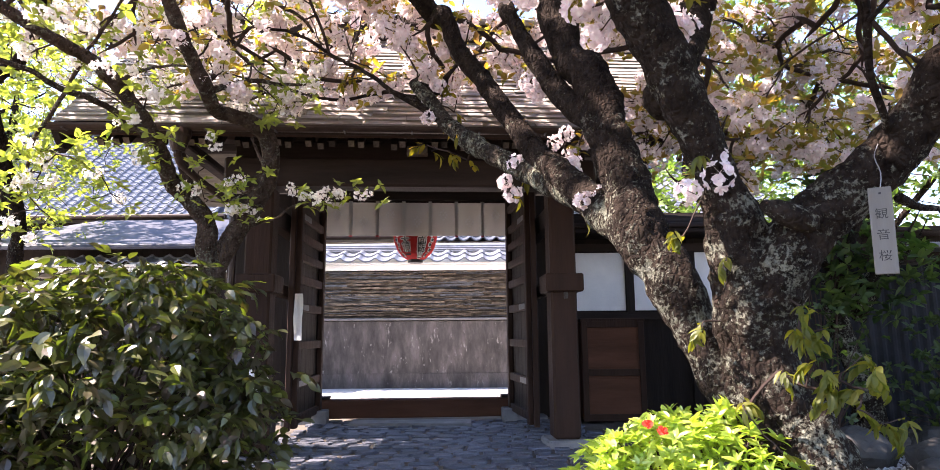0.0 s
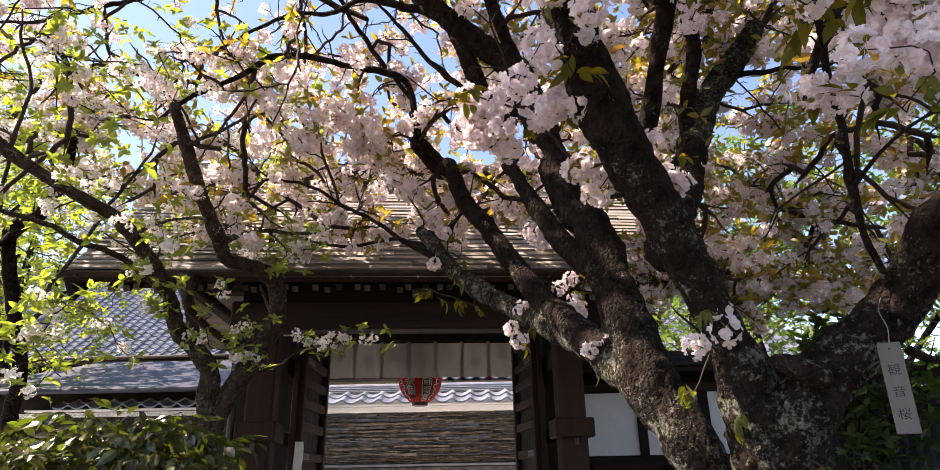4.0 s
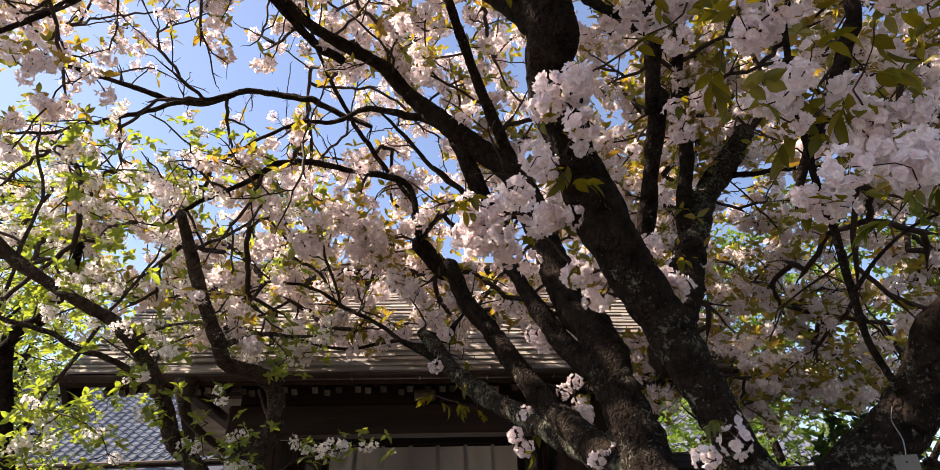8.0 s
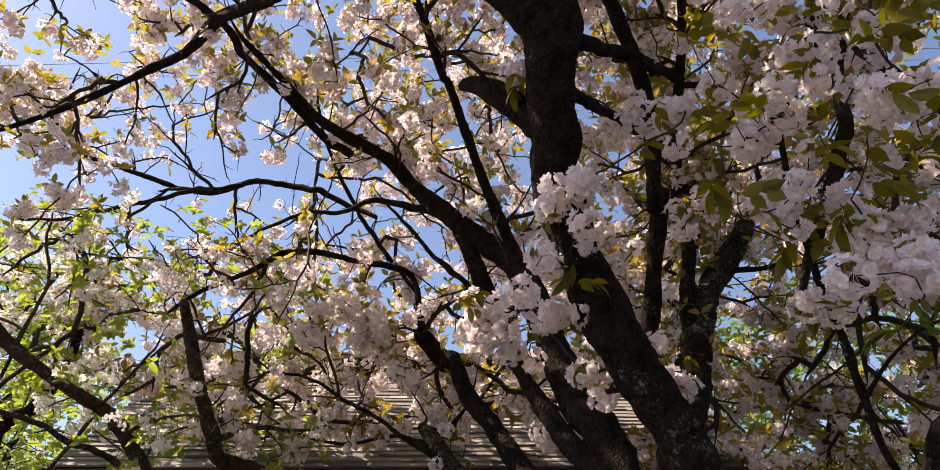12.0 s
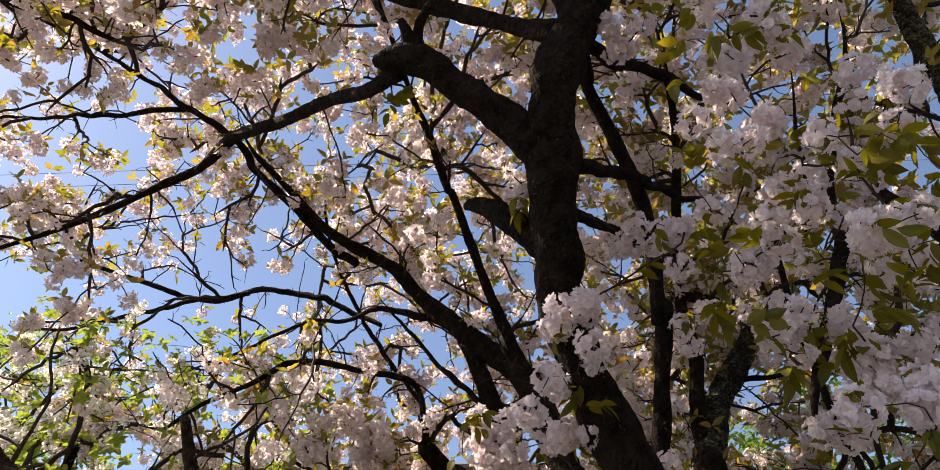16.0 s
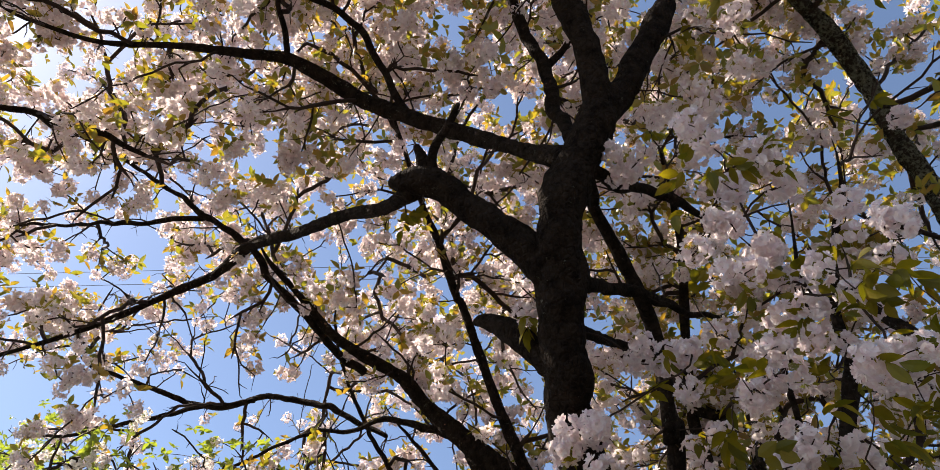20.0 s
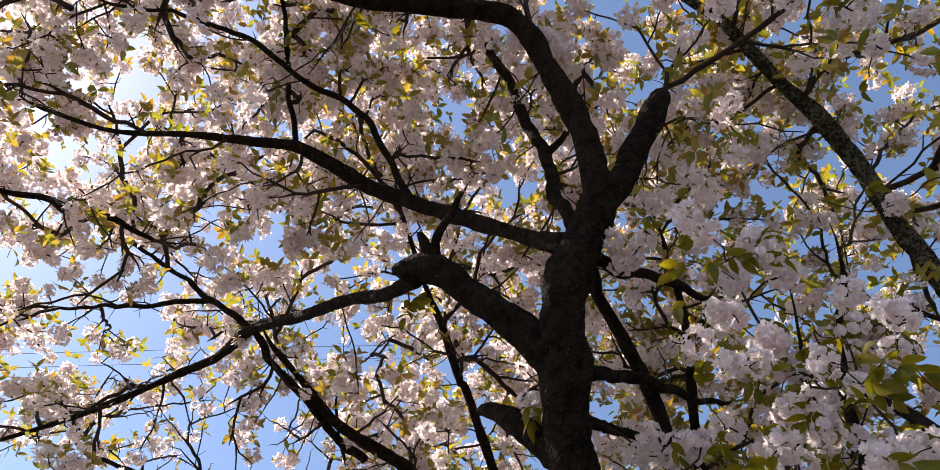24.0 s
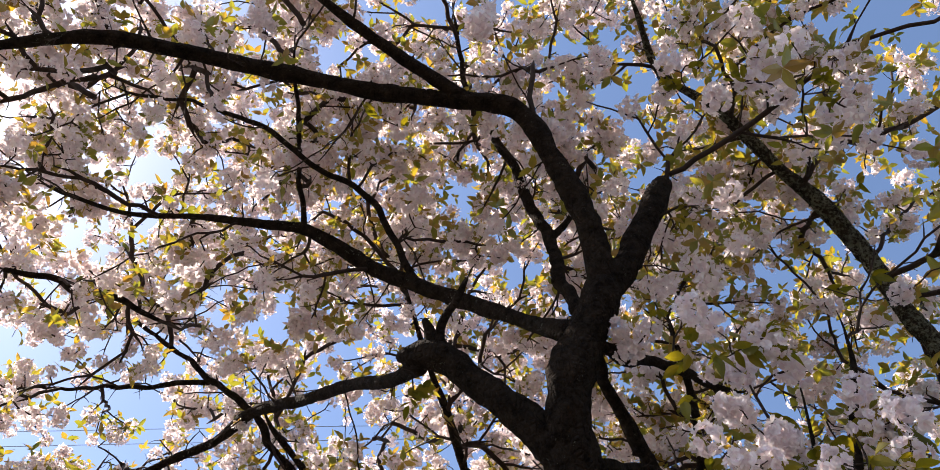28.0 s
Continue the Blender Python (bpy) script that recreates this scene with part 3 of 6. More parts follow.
for s in (-1, 1):
    for j in range(9):
        x0, z0 = s * (0.25 + 0.025 * (j % 2)), -0.29 + 0.065 * j
        part("ornament", on_lantern([(-0.03, -0.022), (0.03, -0.03), (0.035, 0.026), (-0.024, 0.03)], [[0, 1, 2, 3]], x0, z0, 0.012), M_PAPER, lantern, "cream and black border ornament")
        part("ornament", on_lantern([(-0.022, -0.014), (0.022, -0.02), (0.025, 0.016), (-0.016, 0.02)], [[0, 1, 2, 3]], x0, z0, 0.017), M_INK, lantern)

# ---- wall of the building beside the gate ----
hall = empty("side_building", (0, 0, 0), label="dark timber wall with white plaster panels beside the gate", category="building")
Y = 8.3
part("wall", box(0.9, 6.2, Y, Y + 0.15, 0, 2.25, 0), M_DARK, hall)
for x0 in (1.33, 2.12, 2.92, 3.72):
    part("plaster_panel", box(x0, x0 + 0.68, Y - 0.02, Y - 0.002, 1.31, 2.06, 0.004), M_PLASTER, hall, "white plaster panel")
for x in (1.22, 2.06, 2.86, 3.66, 4.46):
    part("stud", box(x - 0.055, x + 0.055, Y - 0.06, Y - 0.004, 0, 2.24, 0.006), M_DARK, hall)
for z in (1.24, 2.12):
    part("rail", box(1.05, 6.1, Y - 0.075, Y - 0.062, z - 0.05, z + 0.05, 0.003), M_DARKH, hall)
part("eave", box(0.95, 6.3, Y - 0.45, Y + 0.9, 2.255, 2.32, 0.01), M_DARKH, hall)
for k in range(9):
    part("roof_board", box(0.95, 3.4, Y - 0.48 + 0.12 * k, Y - 0.33 + 0.12 * k, 2.322 + 0.04 * k, 2.36 + 0.04 * k, 0.006), M_DARKH, hall)
cab = empty("wooden_cupboard", (1.33, 8.2, 0), label="reddish brown wooden cupboard against the wall", category="cupboard")
part("body", box(0, 0.74, -0.42, 0.0, 0.0, 1.16, 0.01), M_RED_WOOD, cab)
part("top", box(-0.02, 0.76, -0.45, 0.0, 1.162, 1.20, 0.008), M_POST, cab)
for z0, z1 in ((0.08, 0.5), (0.62, 1.1)):
    part("door_panel", box(0.07, 0.67, -0.432, -0.422, z0, z1, 0.004), M_RED_WOOD, cab)
for z in (0.04, 0.56, 1.13):
    part("frame_rail", box(0.0, 0.74, -0.45, -0.434, z - 0.04, z + 0.04, 0.004), M_POST, cab)
for x in (0.03, 0.71):
    part("frame_stile", box(x - 0.035, x + 0.035, -0.462, -0.452, 0, 1.16, 0.004), M_POST, cab)

# low boarded fence on the other side of the gate
low = empty("boarded_fence", (0, 0, 0), label="low dark boarded fence beside the gate", category="fence")
for k in range(34):
    part("board", box(-7.6 + 0.16 * k, -7.6 + 0.16 * k + 0.15, 8.0, 8.03, 0, 1.65 + 0.01 * (k % 3), 0.004), M_DARK, low)
for z in (0.4, 1.4):
    part("rail", box(-7.6, -2.2, 8.031, 8.08, z - 0.04, z + 0.04, 0.004), M_DARKH, low)

# a crumpled white sack on a crate behind the bush
crate = empty("wooden_crate", (-1.93, 5.75, 0), 0.1, label="old brown wooden crate by the gate post", category="crate")
for k in range(4):
    part("slat", box(-0.2, 0.2, -0.16, -0.14, 0.02 + 0.12 * k, 0.12 + 0.12 * k, 0.004), M_POST, crate)
part("body", box(-0.19, 0.19, -0.138, 0.16, 0.0, 0.48, 0.008), M_DARK, crate)
sack = bmesh.new()
bmesh.ops.create_icosphere(sack, subdivisions=4, radius=1)
for v in sack.verts:
    q = v.co.copy()
    v.co = Vector((q.x * 0.12, q.y * 0.1, max(q.z, -0.7) * 0.13)) * (1 + 0.3 * noise.noise(q * 2.2) + 0.12 * noise.noise(q * 6))
zl = min(v.co.z for v in sack.verts)
sack_ob = part("plastic_sack", sack, M_PAPER, None)
sack_ob.location = (-1.9, 5.72, 0.481 - zl)
tagged(sack_ob, "crumpled white plastic sack on the crate", "sack")

# ---- street wall with embedded tiles and a tiled coping ----
swall = empty("street_wall", (0, 12.7, 0), label="old street wall: concrete foot, earth layers with tiles, tiled coping", category="wall")
part("concrete_foot", box(-9, 7, -0.04, 0.4, 0, 1.315, 0.02), M_CONCRETE, swall, "stained grey concrete foot")
part("foot_coping", box(-9, 7, -0.09, -0.001, 1.317, 1.36, 0.008), M_KERB, swall)
part("plinth", box(-9, 7, -0.075, -0.042, 0, 0.3, 0.01), M_CONCRETE, swall)
part("earth_core", box(-9, 7, 0.03, 0.36, 1.317, 2.30, 0), M_MUD, swall)
rng = random.Random(4)
z = 1.39
while z < 2.28:
    x, h0 = -3.9, rng.choice((0.006, 0.008, 0.011, 0.018))
    while x < 1.9:
        run = rng.uniform(0.35, 1.5)
        strip, n = bmesh.new(), 3 + int(run / 0.05)
        off, dz0 = rng.uniform(-0.03, 0.025), rng.uniform(-0.012, 0.012)
        for k in range(n):
            xx = x + run * k / (n - 1)
            dz, dy = dz0 + 0.022 * noise.noise(Vector((xx * 2.5, z * 7.7, 0))), off + 0.035 * noise.noise(Vector((xx * 4.1, z * 13.1, 5)))
            h = h0 * (1 + 0.7 * noise.noise(Vector((xx * 5, z * 9, 9))))
            for q in ((xx, -0.015 + dy, z + dz - h), (xx, -0.02 + dy, z + dz + h), (xx, 0.05, z + dz + h), (xx, 0.05, z + dz - h)):
                strip.verts.new(q)
        strip.verts.ensure_lookup_table()
        for k in range(n - 1):
            a, b = 4 * k, 4 * k + 4
            for i in range(4):
                strip.faces.new([strip.verts[q] for q in (a + i, a + (i + 1) % 4, b + (i + 1) % 4, b + i)][::-1])
        part("earth_layer", strip, rng.choice((M_MUD, M_MUD, M_MUDTILE)), swall)
        x += run + rng.uniform(0.0, 0.15)
    z += h0 * 2 + rng.uniform(0.006, 0.022)
# half-round tile ends bedded in the earth, in loose rows
for zr, x0, count in ((2.245, -3.1, 34), (2.06, -0.75, 9), (1.86, 0.15, 6), (1.80, -2.9, 7), (1.60, -0.9, 10)):
    for k in range(count):
        arc, r, xc, zc = bmesh.new(), rng.uniform(0.045, 0.06), x0 + 0.125 * k + rng.uniform(-0.02, 0.02), zr + rng.uniform(-0.012, 0.012)
        rings = [[arc.verts.new((xc + q * math.cos(a), y, zc + 0.6 * q * math.sin(a))) for q, y in ((r, -0.045), (r, 0.04), (r - 0.016, 0.04), (r - 0.016, -0.045))] for a in np.linspace(0, math.pi, 7)]
        for a, b in zip(rings, rings[1:]):
            for i in range(4):
                arc.faces.new((a[i], b[i], b[(i + 1) % 4], a[(i + 1) % 4]))
        part("tile_end", arc, M_MUDTILE, swall)
part("plaster_band", box(-9, 7, -0.10, 0.40, 2.302, 2.41, 0.01), M_PLASTER, swall, "white plaster band")


def tile_course(x0, x1, y0, z0, y1, z1, pitch, amp, rows, material, name, parent):
    """Pantiles: each one a curved piece of its own in a joined sheet."""
    V, F = [], []
    nx = int((x1 - x0) / pitch)
    prof = [(0.0, 0.35), (0.12, -0.15), (0.3, -0.5), (0.5, -0.35), (0.66, 0.2), (0.8, 0.95), (0.92, 0.95), (1.02, 0.35)]
    for r in range(rows):
        a, b = r / rows, min(1.0, (r + 1.15) / rows)
        for k in range(nx):
            base = len(V)
            jz = 0.15 * amp * (noise.noise(Vector((k * 3.3, r * 5.1, 2))))
            for u, h in prof:
                for q, lift in ((a, amp * 0.75), (b, 0.0)):
                    V.append((x0 + (k + u) * pitch, y0 + (y1 - y0) * q, z0 + (z1 - z0) * q + amp * h + lift + jz))
            for u, h in prof:
                V.append((x0 + (k + u) * pitch, y0 + (y1 - y0) * a, z0 + (z1 - z0) * a + amp * h + amp * 0.1 + jz))
            m = len(prof)
            for i in range(m - 1):
                F.append([base + 2 * i, base + 2 * i + 2, base + 2 * i + 3, base + 2 * i + 1])
                F.append([base + 2 * m + i, base + 2 * m + i + 1, base + 2 * i + 2, base + 2 * i])
    return tagged(mesh_object(name, V, F, material, parent), kind="stuff")


tile_course(-8, 6, -0.42, 2.44, 0.16, 2.70, 0.345, 0.045, 2, M_TILE, "roof_tiles", swall)
part("tile_bed", box(-8.6, 6.6, -0.3, 0.5, 2.412, 2.44, 0.004), M_PLASTER, swall)
for k in range(3):
    part("ridge_tile", box(-8.6, 6.6, 0.12 + 0.015 * k, 0.44 - 0.015 * k, 2.70 + 0.035 * k, 2.73 + 0.035 * k, 0.01), M_TILE, swall)
part("ridge_cap", tube_bm([(-8.6, 0.28, 2.82, 0.07), (0, 0.28, 2.82, 0.07), (6.6, 0.28, 2.82, 0.07)], 12, 2), M_TILE, swall)


def house(name, label, x0, x1, y0, y1, zw, ridge, wall_mat, tile_pitch, rows, base=0.0, over=0.7):
    h = empty(name, (0, 0, base), label=label, category="house")
    part("wall", box(x0, x1, y0, y1, 0, zw, 0), wall_mat, h)
    ym = (y0 + y1) / 2
    part("roof_deck", box(x0 - over, x1 + over, y0 - over, y0 - over + 0.1, zw - 0.05, zw + 0.06, 0.01), M_DARKH, h)
    bm = bmesh.new()
    q = [(x0 - over, y0 - over, zw - 0.02), (x1 + over, y0 - over, zw - 0.02), (x1 + over, ym, ridge), (x0 - over, ym, ridge), (x0 - over, y1 + over, zw - 0.02), (x1 + over, y1 + over, zw - 0.02)]
    vs = [bm.verts.new(p) for p in q]
    for f in ((0, 1, 2, 3), (3, 2, 5, 4), (0, 3, 4), (1, 5, 2), (0, 4, 5, 1)):
        bm.faces.new([vs[k] for k in f])
    part("roof", bm, M_TILE_DARK, h)
    tile_course(x0 - over, x1 + over, y0 - over - 0.03, zw + 0.03, ym, ridge + 0.03, tile_pitch, 0.05, rows, M_TILE_DARK, "roof_tiles", h)
    part("ridge_tile", box(x0 - over, x1 + over, ym - 0.18, ym + 0.18, ridge, ridge + 0.3, 0.04), M_TILE_DARK, h)
    part("gutter", tube_bm([(x0 - over, y0 - over - 0.08, zw, 0.06), (ym * 0 + (x0 + x1) / 2, y0 - over - 0.08, zw - 0.01, 0.06), (x1 + over, y0 - over - 0.08, zw, 0.06)], 8, 2), M_COPPER, h)
    return h


# The tiled house's wall is coloured dark for the shadow under its eave.
tiled = house("tiled_house", "house with a large grey pantiled roof in the sun", -16.5, -7.2, 17.4, 26.0, 4.2, 8.05, M_DARK, 0.29, 26)
part("hip_ridge", tube_bm([(-13.2, 16.6, 4.37, 0.1), (-12.6, 17.9, 5.55, 0.1), (-12.0, 19.3, 6.65, 0.1)], 8, 0.4), M_TILE_DARK, tiled)
across = house("house_across", "plastered house with a grey tiled roof across the street", -4.4, 8.5, 17.5, 24.0, 3.62, 6.4, M_CREAM, 0.31, 14)
part("wing_wall", box(-0.9, 8.4, 15.9, 17.4, 0, 3.35, 0), M_PLASTER, across)
tile_course(-1.5, 8.6, 15.2, 3.28, 17.6, 4.3, 0.31, 0.05, 8, M_TILE_DARK, "wing_tiles", across)

# annex with a blue-grey sheet roof
annex = empty("annex", (0, 0, 0), label="low annex with a blue-grey sheet metal roof", category="house")
part("wall", box(-9.6, -4.9, 12.6, 16, 0, 2.85, 0), M_DARK, annex)
bm = bmesh.new()
vs = [bm.verts.new(p) for p in ((-10.2, 12.0, 2.76), (-4.4, 12.0, 2.76), (-4.4, 14.6, 3.72), (-8.6, 14.6, 3.72), (-10.2, 12.0, 2.70), (-4.4, 12.0, 2.70), (-4.4, 14.6, 3.66), (-8.6, 14.6, 3.66))]
for f in ((0, 1, 2, 3), (7, 6, 5, 4), (0, 4, 5, 1), (1, 5, 6, 2), (2, 6, 7, 3), (3, 7, 4, 0)):
    bm.faces.new([vs[k] for k in f])
part("roof_sheet", bm, M_METAL_ROOF, annex, "blue-grey metal sheet")
part("gutter", tube_bm([(-10.2, 11.94, 2.73, 0.05), (-7, 11.94, 2.72, 0.05), (-4.4, 11.94, 2.73, 0.05)], 8, 2), M_METAL_ROOF, annex, "blue-grey gutter")

# dark ribbed fence and a capped wall on the garden's far side
rib = empty("ribbed_fence", (0, 0, 0), label="dark grey ribbed sheet fence with a tiled cap", category="fence")
for k in range(3):
    V, F = [], []
    for i in range(61):
        x = 3.15 + k * 1.5 + i * 0.025
        y = 6.4 - 0.12 * (x - 3.15) + (0.018 if i % 4 < 2 else 0.0)
        V += [(x, y, 0.02), (x, y, 1.66)]
    for i in range(60):
        F.append([2 * i, 2 * i + 2, 2 * i + 3, 2 * i + 1])
    mesh_object("sheet_panel", V, F, M_FENCE, rib)
    part("post", box(3.1 + k * 1.5, 3.16 + k * 1.5, 6.42 - 0.18 * k, 6.5 - 0.18 * k, 0, 1.75, 0.005), M_DARK, rib)
part("cap", box(4.2, 7.8, 5.85, 6.75, 1.78, 1.83, 0.01), M_KERB, rib, "pale grey cap")
part("cap_beam", box(3.0, 7.8, 6.2, 6.4, 1.68, 1.778, 0.01), M_DARKH, rib)

# rocks and white gravel by the fence
for k, (x, y, r) in enumerate(((3.1, 5.3, 0.22), (3.5, 5.0, 0.17), (2.75, 5.6, 0.15), (3.9, 5.5, 0.2), (2.6, 5.0, 0.12), (3.3, 4.75, 0.1))):
    bm = bmesh.new()
    bmesh.ops.create_icosphere(bm, subdivisions=3, radius=r)
    for v in bm.verts:
        q = v.co.copy()
        v.co = Vector((q.x * 1.2, q.y, q.z * 0.75)) * (1 + 0.35 * noise.noise(q * 5 + Vector((k * 3.1, 0, 0))) + 0.12 * noise.noise(q * 17))
    rock = part("rock", bm, M_ROCK, None)
    rock.location = (x, y, r * 0.45)
    tagged(rock, "rough grey garden rock on the earth", "rock", "rocks by the fence")
V, F = [], []
for k in range(700):
    x, y, s, a = rng.uniform(3.0, 4.0), rng.uniform(4.6, 5.6), rng.uniform(0.008, 0.018), rng.uniform(0, 6.28)
    b = len(V)
    V += [(x + s * math.cos(a + q * 1.57), y + s * math.sin(a + q * 1.57), -0.028) for q in range(4)] + [(x + 0.3 * s, y, -0.028 + s), (x - 0.3 * s, y, -0.028 + 0.9 * s)]
    F += [[b, b + 1, b + 4], [b + 1, b + 2, b + 5, b + 4], [b + 2, b + 3, b + 5], [b + 3, b, b + 4, b + 5]]
tagged(mesh_object("gravel", V, F, M_GRAVEL, None), "scattered white gravel by the rocks", "gravel", kind="stuff")

# wooden tag on the cherry
tag = empty("wooden_tag", (1.166, 1.779, 1.286), radians(-33), label="weathered wooden name tag hung on a wire from the cherry", category="sign")
tag.rotation_euler = (radians(-3), radians(0.5), radians(-33))
part("board", box(-0.029, 0.029, -0.005, 0.005, -0.125, 0.125, 0.002), M_TAG, tag)
for k, ch in enumerate("観音桜"):
    v, f = lettering(ch, 0.033)
    bm = bmesh.new()
    vs = [bm.verts.new((x, -0.0058, z + 0.045 - 0.06 * k)) for x, z in v]
    for q in f:
        try:
            bm.faces.new([vs[i] for i in q])
        except ValueError:
            pass
    part("character", bm, M_INK_FADED, tag, "faded brushed character")
part("nail_hole", box(-0.003, 0.003, -0.0065, -0.0052, 0.104, 0.109, 0), M_INK, tag)
part("wire", tube_bm([(0, -0.004, 0.106, 0.0007), (0.008, 0.01, 0.17, 0.0007), (-0.004, 0.04, 0.23, 0.0007), (0.012, 0.09, 0.29, 0.0007)], 5, 0.02), M_WIRE, tag)

# two cables far overhead
for z0, dz in ((13.9, 0.0), (13.35, 0.15)):
    c = tube_bm([(-45, 9.5, z0 - 0.6, 0.007), (-12, 9.6, z0, 0.007), (20, 9.7, z0 + dz, 0.007), (60, 9.9, z0 + 1, 0.007)], 5, 3)
    tagged(part("power_cable", c, M_CABLE, None), "thin grey overhead cable against the sky", "cable", "overhead cables")


# ---- trees: limbs first, then twigs that reach for every blossom, then blossoms and leaves ----
SKELETON = {}
EYE = Vector((0, -0.15, 1.1))


def limb(name, tree, *pts):
    big = max(q[3] for q in pts)
    line = spline(pts, 0.018 if big > 0.07 else 0.03)
    if name != "stub" and 0.006 < line[-1, 3] < 0.03:  # the end runs out into a thin twig
        d = line[-1, :3] - line[-4, :3]
        d /= np.linalg.norm(d)
        line = np.vstack([line] + [(*(line[-1, :3] + d * 0.03 * k + np.array((0, 0, 0.0015 * k * k))), line[-1, 3] * (1 - k / 10)) for k in range(1, 10)])
    if big < 0.045:  # thin wood is crooked
        s = len(tree.children) * 3.1
        for k in range(len(line)):
            p = Vector(line[k, :3])
            a = min(1.0, k / 8, (len(line) - 1 - k) / 8) * (0.045 if (p - EYE).length > 2.7 else 0.018)
            line[k, :3] += a * (np.array(noise.noise_vector(p * 2.6 + Vector((s, 0, 0)))) + 0.35 * np.array(noise.noise_vector(p * 8 + Vector((0, s, 0)))))
    if big < 0.06 and tree.name == "cherry_tree":
        line[:, 3] *= 0.88
    first, last = line[0, :3] - line[1, :3], line[-1, :3] - line[-2, :3]
    first, last = first / np.linalg.norm(first) * line[0, 3], last / np.linalg.norm(last) * line[-1, 3]  # rounded ends
    line = np.vstack([(*(line[0, :3] + 0.7 * first), 0.3 * line[0, 3]), (*(line[0, :3] + 0.4 * first), 0.8 * line[0, 3]), line,
                      (*(line[-1, :3] + 0.4 * last), 0.8 * line[-1, 3]), (*(line[-1, :3] + 0.7 * last), 0.3 * line[-1, 3])])
    v, f = tube(line, 34 if big > 0.07 else 16 if big > 0.03 else 7, 0.22 if big > 0.03 else 0.12, len(tree.children) * 1.7)
    mesh_object(name, [tuple(q) for q in v.tolist()], f, M_BARK_PALE if name == "mossy_limb" else tree_bark[tree.name], tree, smooth=True)
    SKELETON.setdefault(tree.name, []).append(line)


def petal(n, length, width, cup):
    """One petal, its foot at the origin, spread along x: n = 1 a plain bent piece, 2 with a bent notched tip."""
    if n == 1:
        v = [(0.06 * length, 0, 0), (0.68 * length, -width, cup * 0.5), (1.02 * length, 0, cup), (0.68 * length, width, cup * 0.5)]
        return np.array(v), [[0, 1, 2, 3]]
    v = [(0.05 * length, 0, 0), (0.4 * length, -0.85 * width, cup * 0.4), (0.45 * length, 0, cup * 0.2), (0.4 * length, 0.85 * width, cup * 0.4),
         (0.78 * length, -width, cup * 0.85), (0.82 * length, 0, cup * 0.7), (0.78 * length, width, cup * 0.85), (length, -0.5 * width, cup * 1.1), (length, 0.5 * width, cup * 1.1), (0.95 * length, 0, cup)]
    return np.array(v), [[0, 1, 2], [0, 2, 3], [1, 4, 5, 2], [2, 5, 6, 3], [4, 7, 9, 5], [5, 9, 8, 6]]


def merge(pieces):
    V, F, b = [], [], 0
    for v, f in pieces:
        V.append(v)
        F += [[b + k for k in q] for q in f]
        b += len(v)
    return np.vstack(V), F


def turn_to(d, spin):
    """Rotation that takes +z to d, after a spin about z."""
    return np.array(Vector(d).to_track_quat("Z", "Y").to_matrix() @ Matrix.Rotation(spin, 3, "Z"))


def flower(rng, r, fine):
    """A double blossom that faces +z."""
    out = []
    rings = ((6, 1.0, 0.22), (5, 0.7, 0.5), (3, 0.38, 0.42)) if fine else ((5, 1.0, 0.25), (3, 0.62, 0.6))
    for n, s, cup in rings:
        a0 = rng.uniform(0, 6.28)
        for k in range(n):
            v, f = petal(2 if fine else 1, r * s * rng.uniform(0.9, 1.1), r * (0.45 if fine else 0.6) * s * rng.uniform(0.85, 1.15), r * cup * (rng.uniform(0.3, 1.7) if fine else rng.uniform(-0.5, 2.6)))
            if fine:  # each petal twists a little on its foot
                v = v @ np.array(Matrix.Rotation(rng.uniform(-0.35, 0.35), 3, "X"))
            a = a0 + 2 * math.pi * (k + rng.uniform(-0.15, 0.15)) / n
            c, s2 = math.cos(a), math.sin(a)
            out.append((v @ np.array([[c, s2, 0], [-s2, c, 0], [0, 0, 1]]), f))
    return merge(out)


def cluster(seed, flowers, radius, r, fine):
    """A hanging ball of blossoms round the origin."""
    rng = random.Random(seed)
    out = []
    for k in range(flowers):
        z = 1 - 2 * (k + 0.5) / flowers
        a = k * 2.4 + rng.uniform(-0.4, 0.4)
        d = Vector((math.sqrt(1 - z * z) * math.cos(a), math.sqrt(1 - z * z) * math.sin(a), z + rng.uniform(-0.2, 0.2) - 0.1)).normalized()
        v, f = flower(rng, r * rng.uniform(0.85, 1.15), fine)
        at = np.array(d) * radius * rng.uniform(0.75, 1.1) * np.array((1.08, 1.08, 0.9))
        out.append((v @ turn_to(d, rng.uniform(0, 6)).T + at, f))
        if fine:
            out.append((np.array([(-0.001, 0, 0.01), (0.001, 0, 0.01), (0, 0.0015, 0.01), tuple(at * 1.02)]), [[0, 1, 3], [1, 2, 3], [2, 0, 3]]))
    return merge(out)


